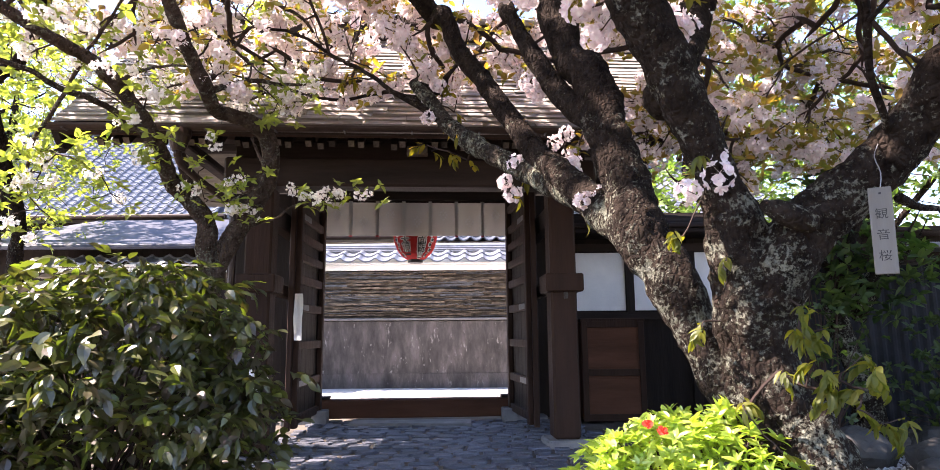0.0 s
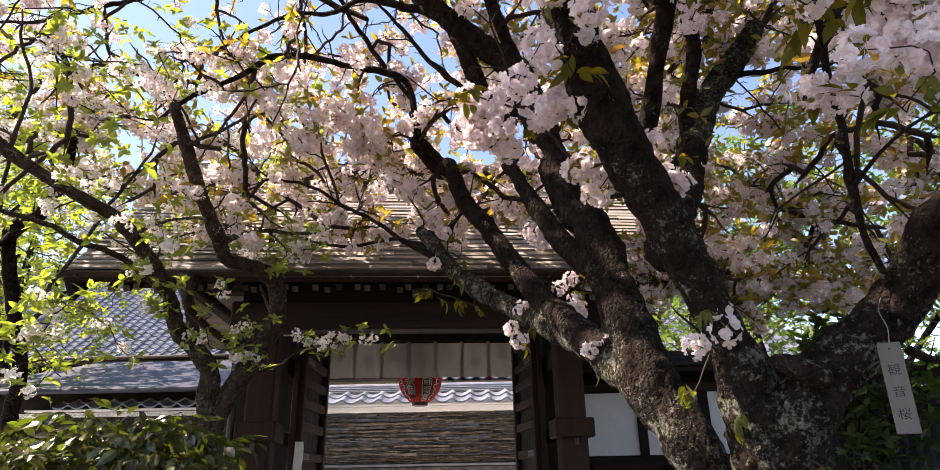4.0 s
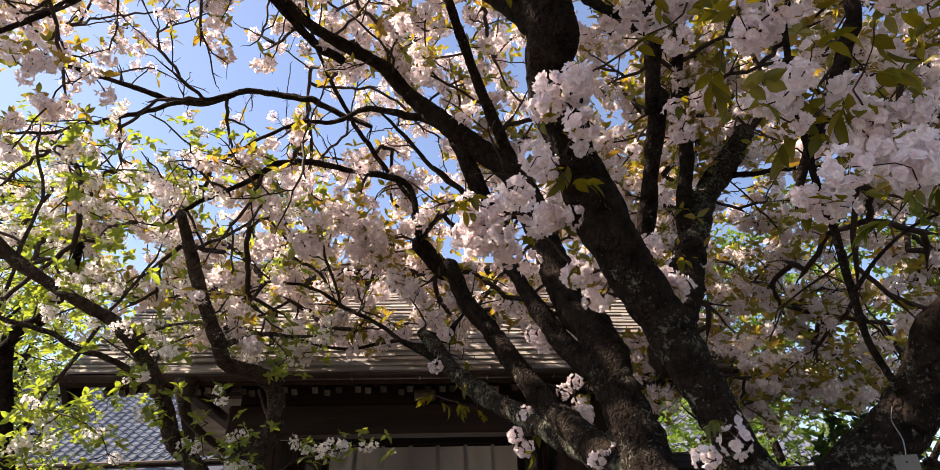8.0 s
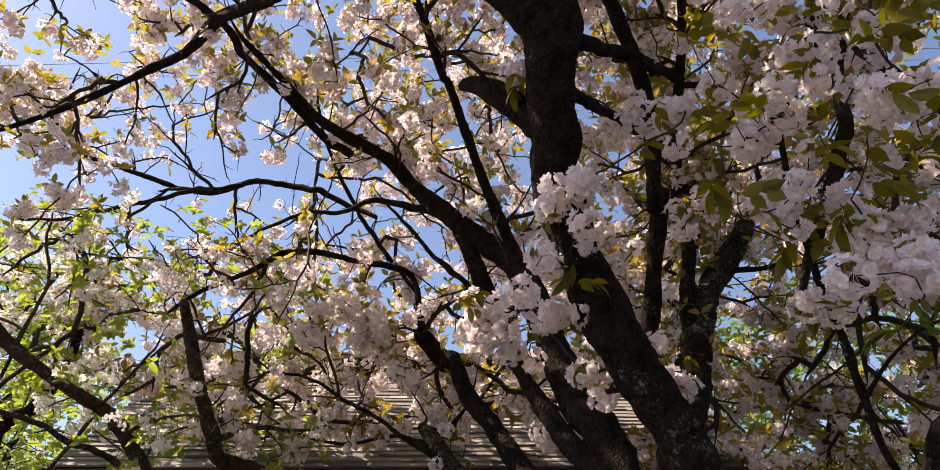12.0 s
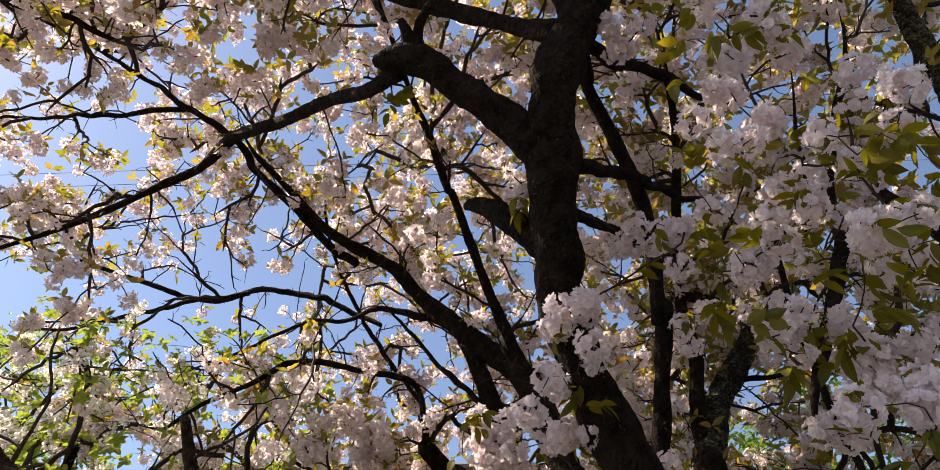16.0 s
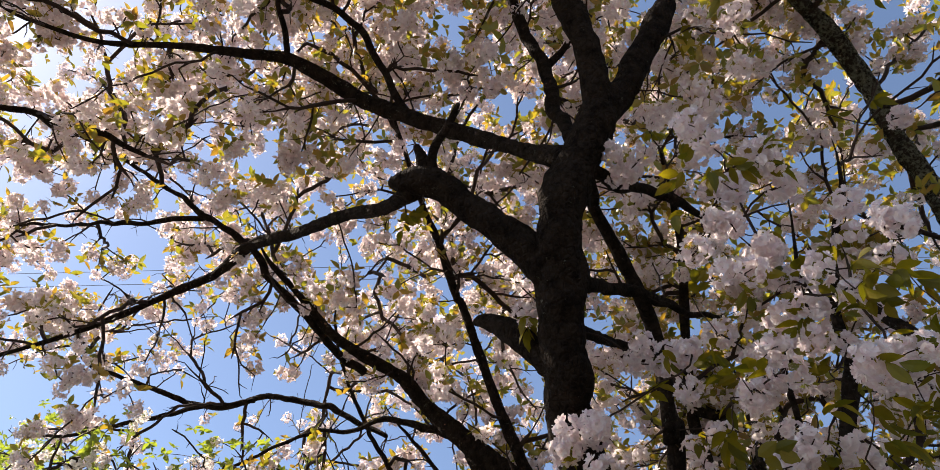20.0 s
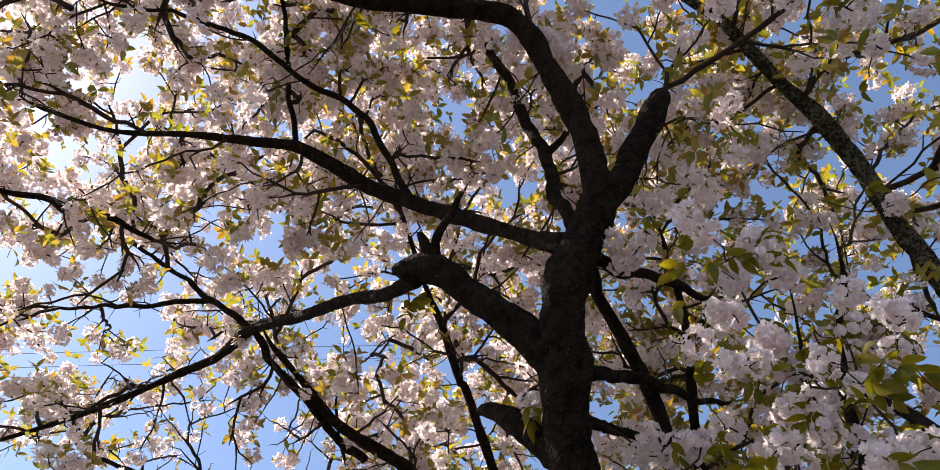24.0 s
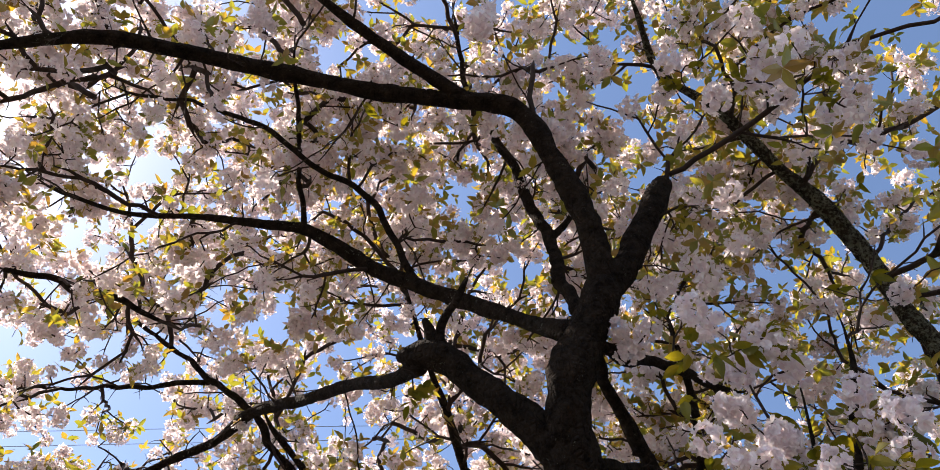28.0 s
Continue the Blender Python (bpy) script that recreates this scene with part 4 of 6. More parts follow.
def leaf_shape(length, width, curl=0.2, fold=0.25, fine=True):
    """A pointed leaf along +x, folded along its midrib and curling down."""
    if not fine:
        v = [(0, 0, 0)]
        for t, w in ((0.36, 1.0), (0.72, 0.72)):
            z = -curl * length * t * t
            v += [(t * length, -w * width, z + fold * w * width), (t * length, 0, z), (t * length, w * width, z + fold * w * width)]
        v.append((length, 0, -curl * length))
        return np.array(v), [[0, 1, 2], [0, 2, 3], [1, 4, 5, 2], [2, 5, 6, 3], [4, 7, 5], [5, 7, 6]]
    st = ((0.0, 0.03), (0.18, 0.72), (0.42, 1.0), (0.68, 0.8), (0.87, 0.3), (1.0, 0.0))
    v = []
    for t, w in st:
        z = -curl * length * t * t
        v += [(t * length, -w * width, z + fold * w * width), (t * length, 0, z), (t * length, w * width, z + fold * w * width)]
    f = []
    for k in range(5):
        a, b = 3 * k, 3 * k + 3
        f += [[a, b, b + 1, a + 1], [a + 1, b + 1, b + 2, a + 2]]
    return np.array(v), f


def spray(seed, n, length, width, up=0.3):
    """A tuft of leaves that spread from the origin."""
    rng = random.Random(seed)
    out = []
    for k in range(n):
        v, f = leaf_shape(length * rng.uniform(0.7, 1.15), width * rng.uniform(0.8, 1.1), rng.uniform(0.05, 0.45), fine=False)
        a, e = 2 * math.pi * (k + rng.uniform(-0.3, 0.3)) / n, rng.uniform(-0.5, 0.6) + up
        m = np.array(Euler((rng.uniform(-0.6, 0.6), -e, a)).to_matrix())
        out.append((v @ m.T, f))
    return merge(out)


def shoot(seed, n, length, width, reach, droop):
    """A leafy shoot: leaves left and right along a bent stem."""
    rng = random.Random(seed)
    out = []
    for k in range(n):
        v, f = leaf_shape(length * rng.uniform(0.75, 1.15), width * rng.uniform(0.85, 1.1), rng.uniform(0.1, 0.5), rng.uniform(0.1, 0.35))
        t = (k + 1) / n
        a = (1 if k % 2 else -1) * rng.uniform(0.5, 1.1) * (1.15 - 0.8 * t)
        m = np.array(Euler((rng.uniform(-0.7, 0.7), rng.uniform(-0.3, 0.5) + droop * t, a)).to_matrix())
        out.append((v @ m.T + np.array((reach * t, 0.01 * math.sin(5 * t), -0.5 * droop * reach * t * t)), f))
    return merge(out)


def stamp(templates, places, rng, tilt=1.0, scale=(0.8, 1.2)):
    """All copies of the templates at the places, as one big mesh."""
    V, F, b = [], [], 0
    for p in places:
        v, f = templates[rng.randrange(len(templates))]
        m = np.array(Euler((rng.uniform(-1, 1) * tilt, rng.uniform(-1, 1) * tilt, rng.uniform(0, 6.28))).to_matrix()) * rng.uniform(*scale)
        V.append(v @ m.T + p)
        F += [[b + k for k in q] for q in f]
        b += len(v)
    return [tuple(q) for q in np.vstack(V).tolist()], F


def grow(tree, targets, reach=1.8, thin_r=0.0031):
    """Twigs from the limbs to every target: each target is tied to the nearest wood that stands by then. Returns the targets reached."""
    rng = np.random.default_rng(3)
    lines = SKELETON[tree.name]
    nodes = np.vstack([l[:, :3] for l in lines])
    n0 = len(nodes)
    cap = n0 + len(targets) * 7 + 10
    pos, par, cnt = np.zeros((cap, 3)), np.full(cap, -1), np.zeros(cap)
    pos[:n0] = nodes
    n = n0
    t = np.array(targets)
    d0 = np.array([((nodes - q) ** 2).sum(1).min() for q in t])
    paths, reached = [], []
    for k in np.argsort(d0):
        q = t[k]
        d = ((pos[:n] - q) ** 2).sum(1)
        i = int(d.argmin())
        dist = math.sqrt(d[i])
        if dist > reach:
            continue
        reached.append(q)
        if dist < 0.03:
            continue
        near = ((q - np.array(EYE)) ** 2).sum() < 11
        steps = (3 if dist < 0.2 else 5 if dist < 0.5 else 7) if near else (2 if dist < 0.2 else 3 if dist < 0.5 else 5)
        bend = rng.normal(0, 0.07 * dist, 3) + np.array((0, 0, -0.03 * dist))
        path, last = [i], i
        for s in range(1, steps + 1):
            u = s / steps
            pos[n] = pos[i] * (1 - u) + q * u + bend * 4 * u * (1 - u) + (rng.normal(0, 0.02 * dist, 3) if s < steps else 0)
            par[n] = last
            last = n
            path.append(n)
            n += 1
        paths.append(path)
        cnt[last] = 1
    for k in range(n - 1, n0 - 1, -1):
        if par[k] >= 0:
            cnt[par[k]] += cnt[k]
    rad = np.minimum(thin_r * np.maximum(cnt, 1) ** 0.36, 0.008)
    V, F, b = [], [], 0
    for path in paths:
        c = pos[path]
        r = rad[path].copy()
        r[0] = r[1]
        r *= np.clip(np.linalg.norm(c[-1] - np.array(EYE)) / 3.6, 0.5, 1.4)  # the tips nearest the path are the youngest
        v, f = tube(np.column_stack([c, r]), 5 if r[0] > 0.006 else 4)
        V.append(v)
        F += [[b + k for k in q] for q in f]
        b += len(v)
    if V:
        ob = mesh_object("twigs", [tuple(q) for q in np.vstack(V).tolist()], F, M_TWIG, tree, "fine dark branching twigs")
        tagged(ob, kind="stuff")
    return np.array(reached)


def ramify(tree, targets, spacing, reach=2.2, seed=5):
    """Branches of middle size: from the limbs out to a thinned set of the targets, each a crooked part of its own."""
    rng = np.random.default_rng(seed)
    t = np.array(targets)
    t = t[rng.permutation(len(t))]
    chosen = []
    for q in t:
        if not chosen or ((np.array(chosen) - q) ** 2).sum(1).min() > spacing * spacing:
            chosen.append(q)
    t = np.array(chosen)
    lines = SKELETON[tree.name]
    pos = np.vstack([l[:, :3] for l in lines])
    wood = np.concatenate([l[:, 3] for l in lines])
    d0 = np.array([((pos - q) ** 2).sum(1).min() for q in t])
    new_pos, parent, load, paths = list(pos), [-1] * len(pos), [0.0] * len(pos), []
    arr = pos
    for k in np.argsort(d0):
        q = t[k]
        d = ((arr - q) ** 2).sum(1)
        i = int(d.argmin())
        dist = math.sqrt(d[i])
        if dist > reach or dist < 0.12:
            continue
        # start a little back along the wood, so that the branch leaves at an acute angle
        j = i
        for step in range(int(dist / 0.06)):
            up = parent[j] if parent[j] >= 0 else j - 1
            if up < 0 or np.linalg.norm(new_pos[up] - new_pos[j]) > 0.2 or np.linalg.norm(new_pos[up] - q) > dist * 1.3:
                break
            j = up
        a = np.array(new_pos[j])
        n = max(3, int(np.linalg.norm(q - a) / 0.075))
        bow = rng.normal(0, 0.035 * dist, 3) + np.array((0, 0, 0.03 * dist))
        path, last = [j], j
        for s in range(1, n + 1):
            u = s / n
            p = a * (1 - u) + q * u + bow * 4 * u * (1 - u) + (rng.normal(0, 0.007, 3) if s < n else 0)
            new_pos.append(p)
            parent.append(last)
            load.append(0.0)
            last = len(new_pos) - 1
            path.append(last)
        load[last] = 1.0
        paths.append(path)
        arr = np.vstack([arr, new_pos[-n:]])
    n0 = len(pos)
    for k in range(len(new_pos) - 1, n0 - 1, -1):
        load[parent[k]] += load[k] if parent[k] >= n0 else 0
    for path in paths:
        r = np.array([min(0.0052 * max(load[k], 1.0) ** 0.5, 0.018) for k in path])
        if path[0] < n0:
            r = np.minimum(r, 0.85 * wood[path[0]] + 0.001)
        r[0] = r[1]
        r[-1] *= 0.6
        r *= np.clip(np.linalg.norm(arr[path[-1]] - np.array(EYE)) / 4.2, 0.4, 1.1)
        line = np.column_stack([arr[path], r])
        v, f = tube(line, 7 if r[0] > 0.009 else 5, 0.1, len(lines))
        mesh_object("branch", [tuple(q) for q in v.tolist()], f, M_TWIG, tree, smooth=True)
        lines.append(line)


def spurs(tree, gap, seed=9):
    """Short crooked spurs along the thinner wood, joined."""
    rng = np.random.default_rng(seed)
    V, F, b = [], [], 0
    for line in SKELETON[tree.name]:
        walked = rng.uniform(0, gap)
        for k in range(1, len(line)):
            walked += np.linalg.norm(line[k, :3] - line[k - 1, :3])
            if walked < gap or line[k, 3] > 0.045:
                continue
            walked = -rng.uniform(0, gap)
            along = line[k, :3] - line[k - 1, :3]
            along /= np.linalg.norm(along) + 1e-9
            d = rng.normal(0, 1, 3)
            d -= along * (d @ along)
            d = d / np.linalg.norm(d) + 0.7 * along
            size = rng.uniform(0.025, 0.085)
            a = line[k, :3]
            mid = a + d * size * 0.5 + rng.normal(0, 0.006, 3)
            tip = mid + (d + rng.normal(0, 0.4, 3)) * size * 0.5
            v, f = tube(np.array([(*a, 0.0036), (*mid, 0.0028), (*tip, 0.0014)]), 4)
            V.append(v)
            F += [[b + i for i in q] for q in f]
            b += len(v)
    tagged(mesh_object("spurs", [tuple(q) for q in np.vstack(V).tolist()], F, M_TWIG, tree), kind="stuff")


def fill(rng, count, centre, radii, keep, clump=0.0):
    """Points in an ellipsoid, uneven by noise, where keep() allows."""
    out = []
    tries = 0
    while len(out) < count and tries < count * 40:
        tries += 1
        q = Vector((rng.uniform(-1, 1), rng.uniform(-1, 1), rng.uniform(-1, 1)))
        if q.length > 1:
            continue
        p = Vector((centre[0] + q.x * radii[0], centre[1] + q.y * radii[1], centre[2] + q.z * radii[2]))
        if noise.noise(p * 0.9) + 0.8 * noise.noise(p * 2.3) + rng.uniform(-0.35, 0.35) < -0.2:
            continue
        if keep(p):
            out.append(tuple(p))
            for k in range(rng.choice((1, 2, 3, 4)) if clump else 0):  # blossoms sit in clumps
                out.append((p.x + rng.gauss(0, clump), p.y + rng.gauss(0, clump), p.z + rng.gauss(0, clump * 0.8)))
    return out


tree_bark = {"cherry_tree": M_BARK, "white_cherry_tree": M_BARK_W, "old_tree": M_BARK}
cherry = empty("cherry_tree", (0, 0, 0), label="old double-flowered pale pink cherry with lichened trunk", category="tree")
white_cherry = empty("white_cherry_tree", (0, 0, 0), label="slender white cherry with fresh green leaves", category="tree")
old_tree = empty("old_tree", (0, 0, 0), label="knotty old garden tree with fresh green leaves", category="tree")
limb("trunk", cherry, (1.013, 2.031, 0.159, 0.224), (1.048, 2.068, 0.380, 0.181), (1.050, 2.095, 0.584, 0.164), (0.993, 2.126, 0.745, 0.136), (0.945, 2.139, 0.916, 0.108), (0.925, 2.144, 1.073, 0.122), (0.912, 2.130, 1.253, 0.112), (0.836, 2.087, 1.511, 0.068), (0.770, 2.062, 1.660, 0.070), (0.705, 2.040, 1.800, 0.082), (0.660, 2.020, 1.890, 0.088), (0.535, 1.955, 2.110, 0.090), (0.440, 1.871, 2.310, 0.094), (0.355, 1.764, 2.506, 0.094), (0.291, 1.613, 2.713, 0.087), (0.296, 1.519, 2.752, 0.086), (0.281, 1.392, 2.890, 0.085), (0.291, 1.241, 3.054, 0.097), (0.284, 1.141, 3.144, 0.099), (0.338, 1.025, 3.345, 0.089), (0.433, 0.919, 3.514, 0.080), (0.495, 0.852, 3.628, 0.075))
limb("stem", cherry, (1.003, 2.157, 0.685, 0.129), (0.905, 2.238, 0.792, 0.094), (0.826, 2.330, 0.995, 0.084), (0.762, 2.409, 1.197, 0.096), (0.675, 2.502, 1.384, 0.109), (0.666, 2.647, 1.625, 0.103), (0.632, 2.792, 1.897, 0.101), (0.597, 2.991, 2.258, 0.100), (0.523, 3.145, 2.445, 0.096), (0.475, 3.304, 2.792, 0.094), (0.392, 3.425, 3.219, 0.096), (0.307, 3.472, 3.532, 0.090), (0.066, 3.527, 3.817, 0.079), (-0.187, 3.562, 4.092, 0.074), (-0.414, 3.586, 4.351, 0.064), (-0.636, 3.481, 4.578, 0.052), (-0.939, 3.361, 4.712, 0.046), (-1.203, 3.269, 4.866, 0.038), (-1.417, 3.119, 5.064, 0.029), (-1.689, 2.897, 5.269, 0.021))
limb("limb", cherry, (0.661, 2.508, 1.373, 0.084), (0.587, 2.834, 1.573, 0.080), (0.494, 3.168, 1.782, 0.076), (0.374, 3.437, 2.004, 0.068), (0.228, 3.712, 2.330, 0.065), (0.071, 3.960, 2.674, 0.062), (-0.067, 4.075, 2.908, 0.061), (-0.168, 4.154, 3.212, 0.063), (-0.234, 4.337, 3.281, 0.073), (-0.394, 4.331, 3.485, 0.070), (-0.443, 4.348, 3.548, 0.045))
limb("mossy_limb", cherry, (0.636, 2.606, 1.450, 0.081), (0.542, 3.034, 1.653, 0.070), (0.380, 3.376, 1.841, 0.064), (0.202, 3.655, 2.022, 0.063), (0.027, 3.918, 2.207, 0.065), (-0.151, 4.111, 2.413, 0.057), (-0.277, 4.192, 2.614, 0.051), (-0.385, 4.240, 2.743, 0.041))
limb("limb", cherry, (0.601, 2.825, 1.980, 0.073), (0.488, 3.048, 2.168, 0.061), (0.389, 3.189, 2.389, 0.053), (0.293, 3.307, 2.633, 0.046), (0.221, 3.423, 2.856, 0.042), (0.247, 3.715, 2.955, 0.042))
limb("limb", cherry, (0.956, 2.136, 0.994, 0.092), (0.983, 2.096, 1.149, 0.104), (1.066, 2.038, 1.308, 0.104), (1.171, 1.983, 1.414, 0.094), (1.268, 1.923, 1.515, 0.087), (1.343, 1.839, 1.621, 0.080), (1.375, 1.739, 1.739, 0.078), (1.425, 1.589, 1.820, 0.065), (1.362, 1.269, 1.979, 0.051), (1.672, 1.470, 2.246, 0.055), (2.160, 1.549, 2.907, 0.057), (2.573, 1.886, 3.659, 0.066))
limb("mossy_limb", cherry, (2.160, 1.549, 2.907, 0.057), (2.573, 1.886, 3.659, 0.058), (2.621, 1.708, 4.329, 0.060), (2.531, 1.554, 4.633, 0.058), (2.390, 1.265, 4.999, 0.056), (2.193, 1.033, 5.203, 0.053), (1.992, 0.865, 5.303, 0.047), (1.762, 0.644, 5.408, 0.042), (1.561, 0.456, 5.473, 0.035), (1.193, 0.224, 5.571, 0.027), (1.046, -0.120, 5.642, 0.019))
limb("stub", cherry, (1.042, 1.932, 1.335, 0.046), (0.986, 1.934, 1.355, 0.048), (0.944, 1.950, 1.381, 0.039), (0.922, 1.957, 1.397, 0.024))
limb("limb", cherry, (0.269, 1.243, 3.057, 0.080), (0.164, 1.207, 3.159, 0.073), (0.055, 1.161, 3.258, 0.068), (-0.059, 1.133, 3.360, 0.065), (-0.165, 1.090, 3.439, 0.066), (-0.251, 1.077, 3.486, 0.071), (-0.337, 1.091, 3.491, 0.056), (-0.375, 1.092, 3.496, 0.032))
limb("stub", cherry, (-0.239, 1.088, 3.480, 0.043), (-0.244, 1.025, 3.537, 0.034), (-0.275, 0.969, 3.584, 0.017))
limb("stub", cherry, (-0.190, 1.082, 3.465, 0.032), (-0.209, 0.987, 3.537, 0.023), (-0.133, 0.893, 3.630, 0.019), (-0.095, 0.833, 3.701, 0.010))
limb("limb", cherry, (-0.301, 1.141, 3.490, 0.044), (-0.476, 1.347, 3.693, 0.039), (-0.739, 1.620, 4.066, 0.039), (-1.175, 2.044, 4.521, 0.044), (-1.723, 2.498, 5.014, 0.049), (-2.098, 2.834, 5.119, 0.044), (-2.443, 2.977, 5.089, 0.036), (-2.916, 3.114, 4.943, 0.029), (-3.367, 3.202, 4.802, 0.023), (-3.852, 3.237, 4.623, 0.016))
limb("limb", cherry, (-1.723, 2.498, 5.014, 0.038), (-1.996, 2.422, 5.198, 0.027), (-2.236, 2.380, 5.360, 0.025), (-2.569, 2.286, 5.618, 0.021), (-2.892, 2.123, 5.768, 0.017), (-3.163, 1.966, 5.797, 0.015))
limb("limb", cherry, (-2.087, 2.417, 5.284, 0.025), (-2.665, 2.460, 5.324, 0.023), (-3.198, 2.500, 5.341, 0.017), (-3.744, 2.482, 5.337, 0.013))
limb("limb", cherry, (0.446, 0.993, 3.493, 0.064), (0.309, 1.032, 3.588, 0.046), (0.168, 1.101, 3.794, 0.040), (-0.028, 1.185, 4.096, 0.043), (-0.372, 1.254, 4.490, 0.047), (-0.691, 1.263, 4.773, 0.048), (-0.934, 1.175, 4.924, 0.044), (-1.184, 1.095, 5.053, 0.041), (-1.462, 1.062, 5.084, 0.031), (-1.875, 1.029, 5.151, 0.024), (-2.376, 0.982, 5.138, 0.016), (-2.786, 0.837, 5.167, 0.013))
limb("limb", cherry, (-0.411, 1.245, 4.546, 0.028), (-0.587, 1.055, 4.822, 0.025), (-0.800, 0.826, 5.024, 0.023), (-1.084, 0.637, 5.062, 0.021), (-1.370, 0.450, 5.124, 0.019), (-1.681, 0.300, 5.142, 0.015), (-2.093, 0.205, 5.129, 0.012))
limb("limb", cherry, (-1.182, 1.052, 5.070, 0.021), (-1.189, 0.773, 5.211, 0.019), (-1.191, 0.414, 5.346, 0.017), (-1.211, 0.128, 5.435, 0.013))
limb("limb", cherry, (0.495, 0.852, 3.628, 0.066), (0.475, 0.710, 3.828, 0.062), (0.420, 0.584, 4.045, 0.060), (0.327, 0.436, 4.257, 0.060), (0.238, 0.306, 4.449, 0.056), (0.106, 0.229, 4.543, 0.052), (-0.126, 0.206, 4.588, 0.049), (-0.347, 0.186, 4.618, 0.047), (-0.630, 0.145, 4.636, 0.047), (-0.934, 0.069, 4.631, 0.044), (-1.209, 0.001, 4.605, 0.043), (-1.541, -0.091, 4.536, 0.040), (-1.866, -0.176, 4.433, 0.035), (-2.168, -0.173, 4.303, 0.028), (-2.525, -0.130, 4.154, 0.021))
limb("limb", cherry, (-0.066, 0.209, 4.575, 0.045), (-0.254, 0.100, 4.634, 0.039), (-0.488, -0.056, 4.679, 0.036), (-0.701, -0.212, 4.706, 0.031), (-0.877, -0.355, 4.723, 0.024), (-1.072, -0.518, 4.719, 0.015))
limb("limb", cherry, (0.495, 0.852, 3.628, 0.068), (0.624, 0.828, 3.801, 0.067), (0.757, 0.767, 4.071, 0.066), (0.882, 0.711, 4.331, 0.068), (0.959, 0.673, 4.485, 0.061))
limb("limb", cherry, (0.403, 1.052, 3.793, 0.037), (0.399, 1.114, 4.326, 0.044), (0.362, 1.067, 4.788, 0.042), (0.280, 0.938, 5.161, 0.042), (0.176, 0.767, 5.426, 0.036), (0.021, 0.593, 5.676, 0.032), (-0.122, 0.341, 5.923, 0.026), (-0.180, -0.008, 6.160, 0.017))
limb("limb", cherry, (0.398, 1.083, 4.778, 0.032), (0.501, 1.049, 4.886, 0.023), (0.571, 0.994, 5.003, 0.017))
limb("limb", cherry, (0.823, 2.689, 2.505, 0.051), (0.862, 2.491, 2.824, 0.048), (0.902, 2.242, 3.133, 0.044), (0.862, 2.224, 3.079, 0.043), (0.849, 2.241, 3.033, 0.042), (0.848, 2.079, 3.229, 0.043), (0.799, 1.860, 3.396, 0.043), (0.673, 1.617, 3.575, 0.040), (0.520, 1.358, 3.667, 0.034), (0.512, 1.292, 3.628, 0.029))
limb("limb", cherry, (0.371, 1.334, 3.096, 0.035), (0.639, 1.581, 3.352, 0.030), (0.923, 1.863, 3.556, 0.026), (1.181, 2.071, 3.680, 0.017))
limb("limb", cherry, (0.344, 1.476, 2.979, 0.035), (0.532, 1.753, 3.231, 0.026), (0.802, 2.130, 3.494, 0.025), (1.084, 2.448, 3.650, 0.015))
limb("limb", cherry, (0.355, 0.964, 3.366, 0.036), (0.490, 1.043, 3.446, 0.031), (0.712, 1.252, 3.683, 0.032), (0.950, 1.452, 3.848, 0.030), (1.238, 1.650, 3.980, 0.019))
limb("stub", cherry, (0.239, 1.509, 2.853, 0.067), (0.158, 1.520, 2.966, 0.057), (0.070, 1.546, 3.085, 0.046), (-0.001, 1.567, 3.149, 0.034), (-0.039, 1.599, 3.174, 0.018))
limb("limb", cherry, (0.737, 2.300, 1.877, 0.088), (0.982, 2.731, 2.300, 0.088), (1.179, 3.062, 2.685, 0.085), (1.314, 3.231, 2.945, 0.061))
limb("mossy_limb", cherry, (1.099, 2.938, 2.520, 0.067), (1.219, 3.130, 2.756, 0.085), (1.470, 3.357, 3.250, 0.082), (1.698, 3.382, 3.540, 0.081), (1.839, 3.350, 3.759, 0.069))
limb("limb", cherry, (1.213, 3.131, 2.757, 0.059), (1.255, 3.186, 3.065, 0.053), (1.372, 3.236, 3.493, 0.050), (1.352, 3.121, 3.894, 0.045), (1.381, 2.829, 4.344, 0.039), (1.436, 2.461, 4.880, 0.033), (1.385, 2.111, 5.366, 0.023))
limb("limb", cherry, (1.354, 3.095, 3.924, 0.053), (1.444, 3.054, 3.844, 0.048), (1.528, 3.011, 3.764, 0.037))
limb("limb", cherry, (0.331, 3.459, 3.546, 0.047), (0.238, 3.425, 3.775, 0.044), (0.102, 3.334, 4.132, 0.043), (-0.017, 3.198, 4.493, 0.041), (-0.167, 2.971, 4.891, 0.037), (-0.191, 2.972, 4.906, 0.039), (-0.330, 2.684, 5.245, 0.035), (-0.448, 2.506, 5.472, 0.029), (-0.634, 2.028, 5.823, 0.020))
limb("limb", cherry, (0.149, 3.785, 3.227, 0.085), (0.075, 3.649, 3.462, 0.074), (-0.021, 3.580, 3.745, 0.057), (-0.124, 3.582, 3.990, 0.043))
limb("limb", cherry, (-0.414, 4.290, 3.523, 0.034), (-0.445, 4.170, 3.725, 0.027), (-0.480, 4.061, 3.889, 0.027), (-0.765, 3.966, 3.964, 0.029), (-1.095, 3.875, 3.985, 0.028), (-1.393, 3.810, 3.944, 0.026), (-1.661, 3.800, 3.811, 0.023), (-1.953, 3.786, 3.629, 0.019), (-2.153, 3.768, 3.490, 0.013))
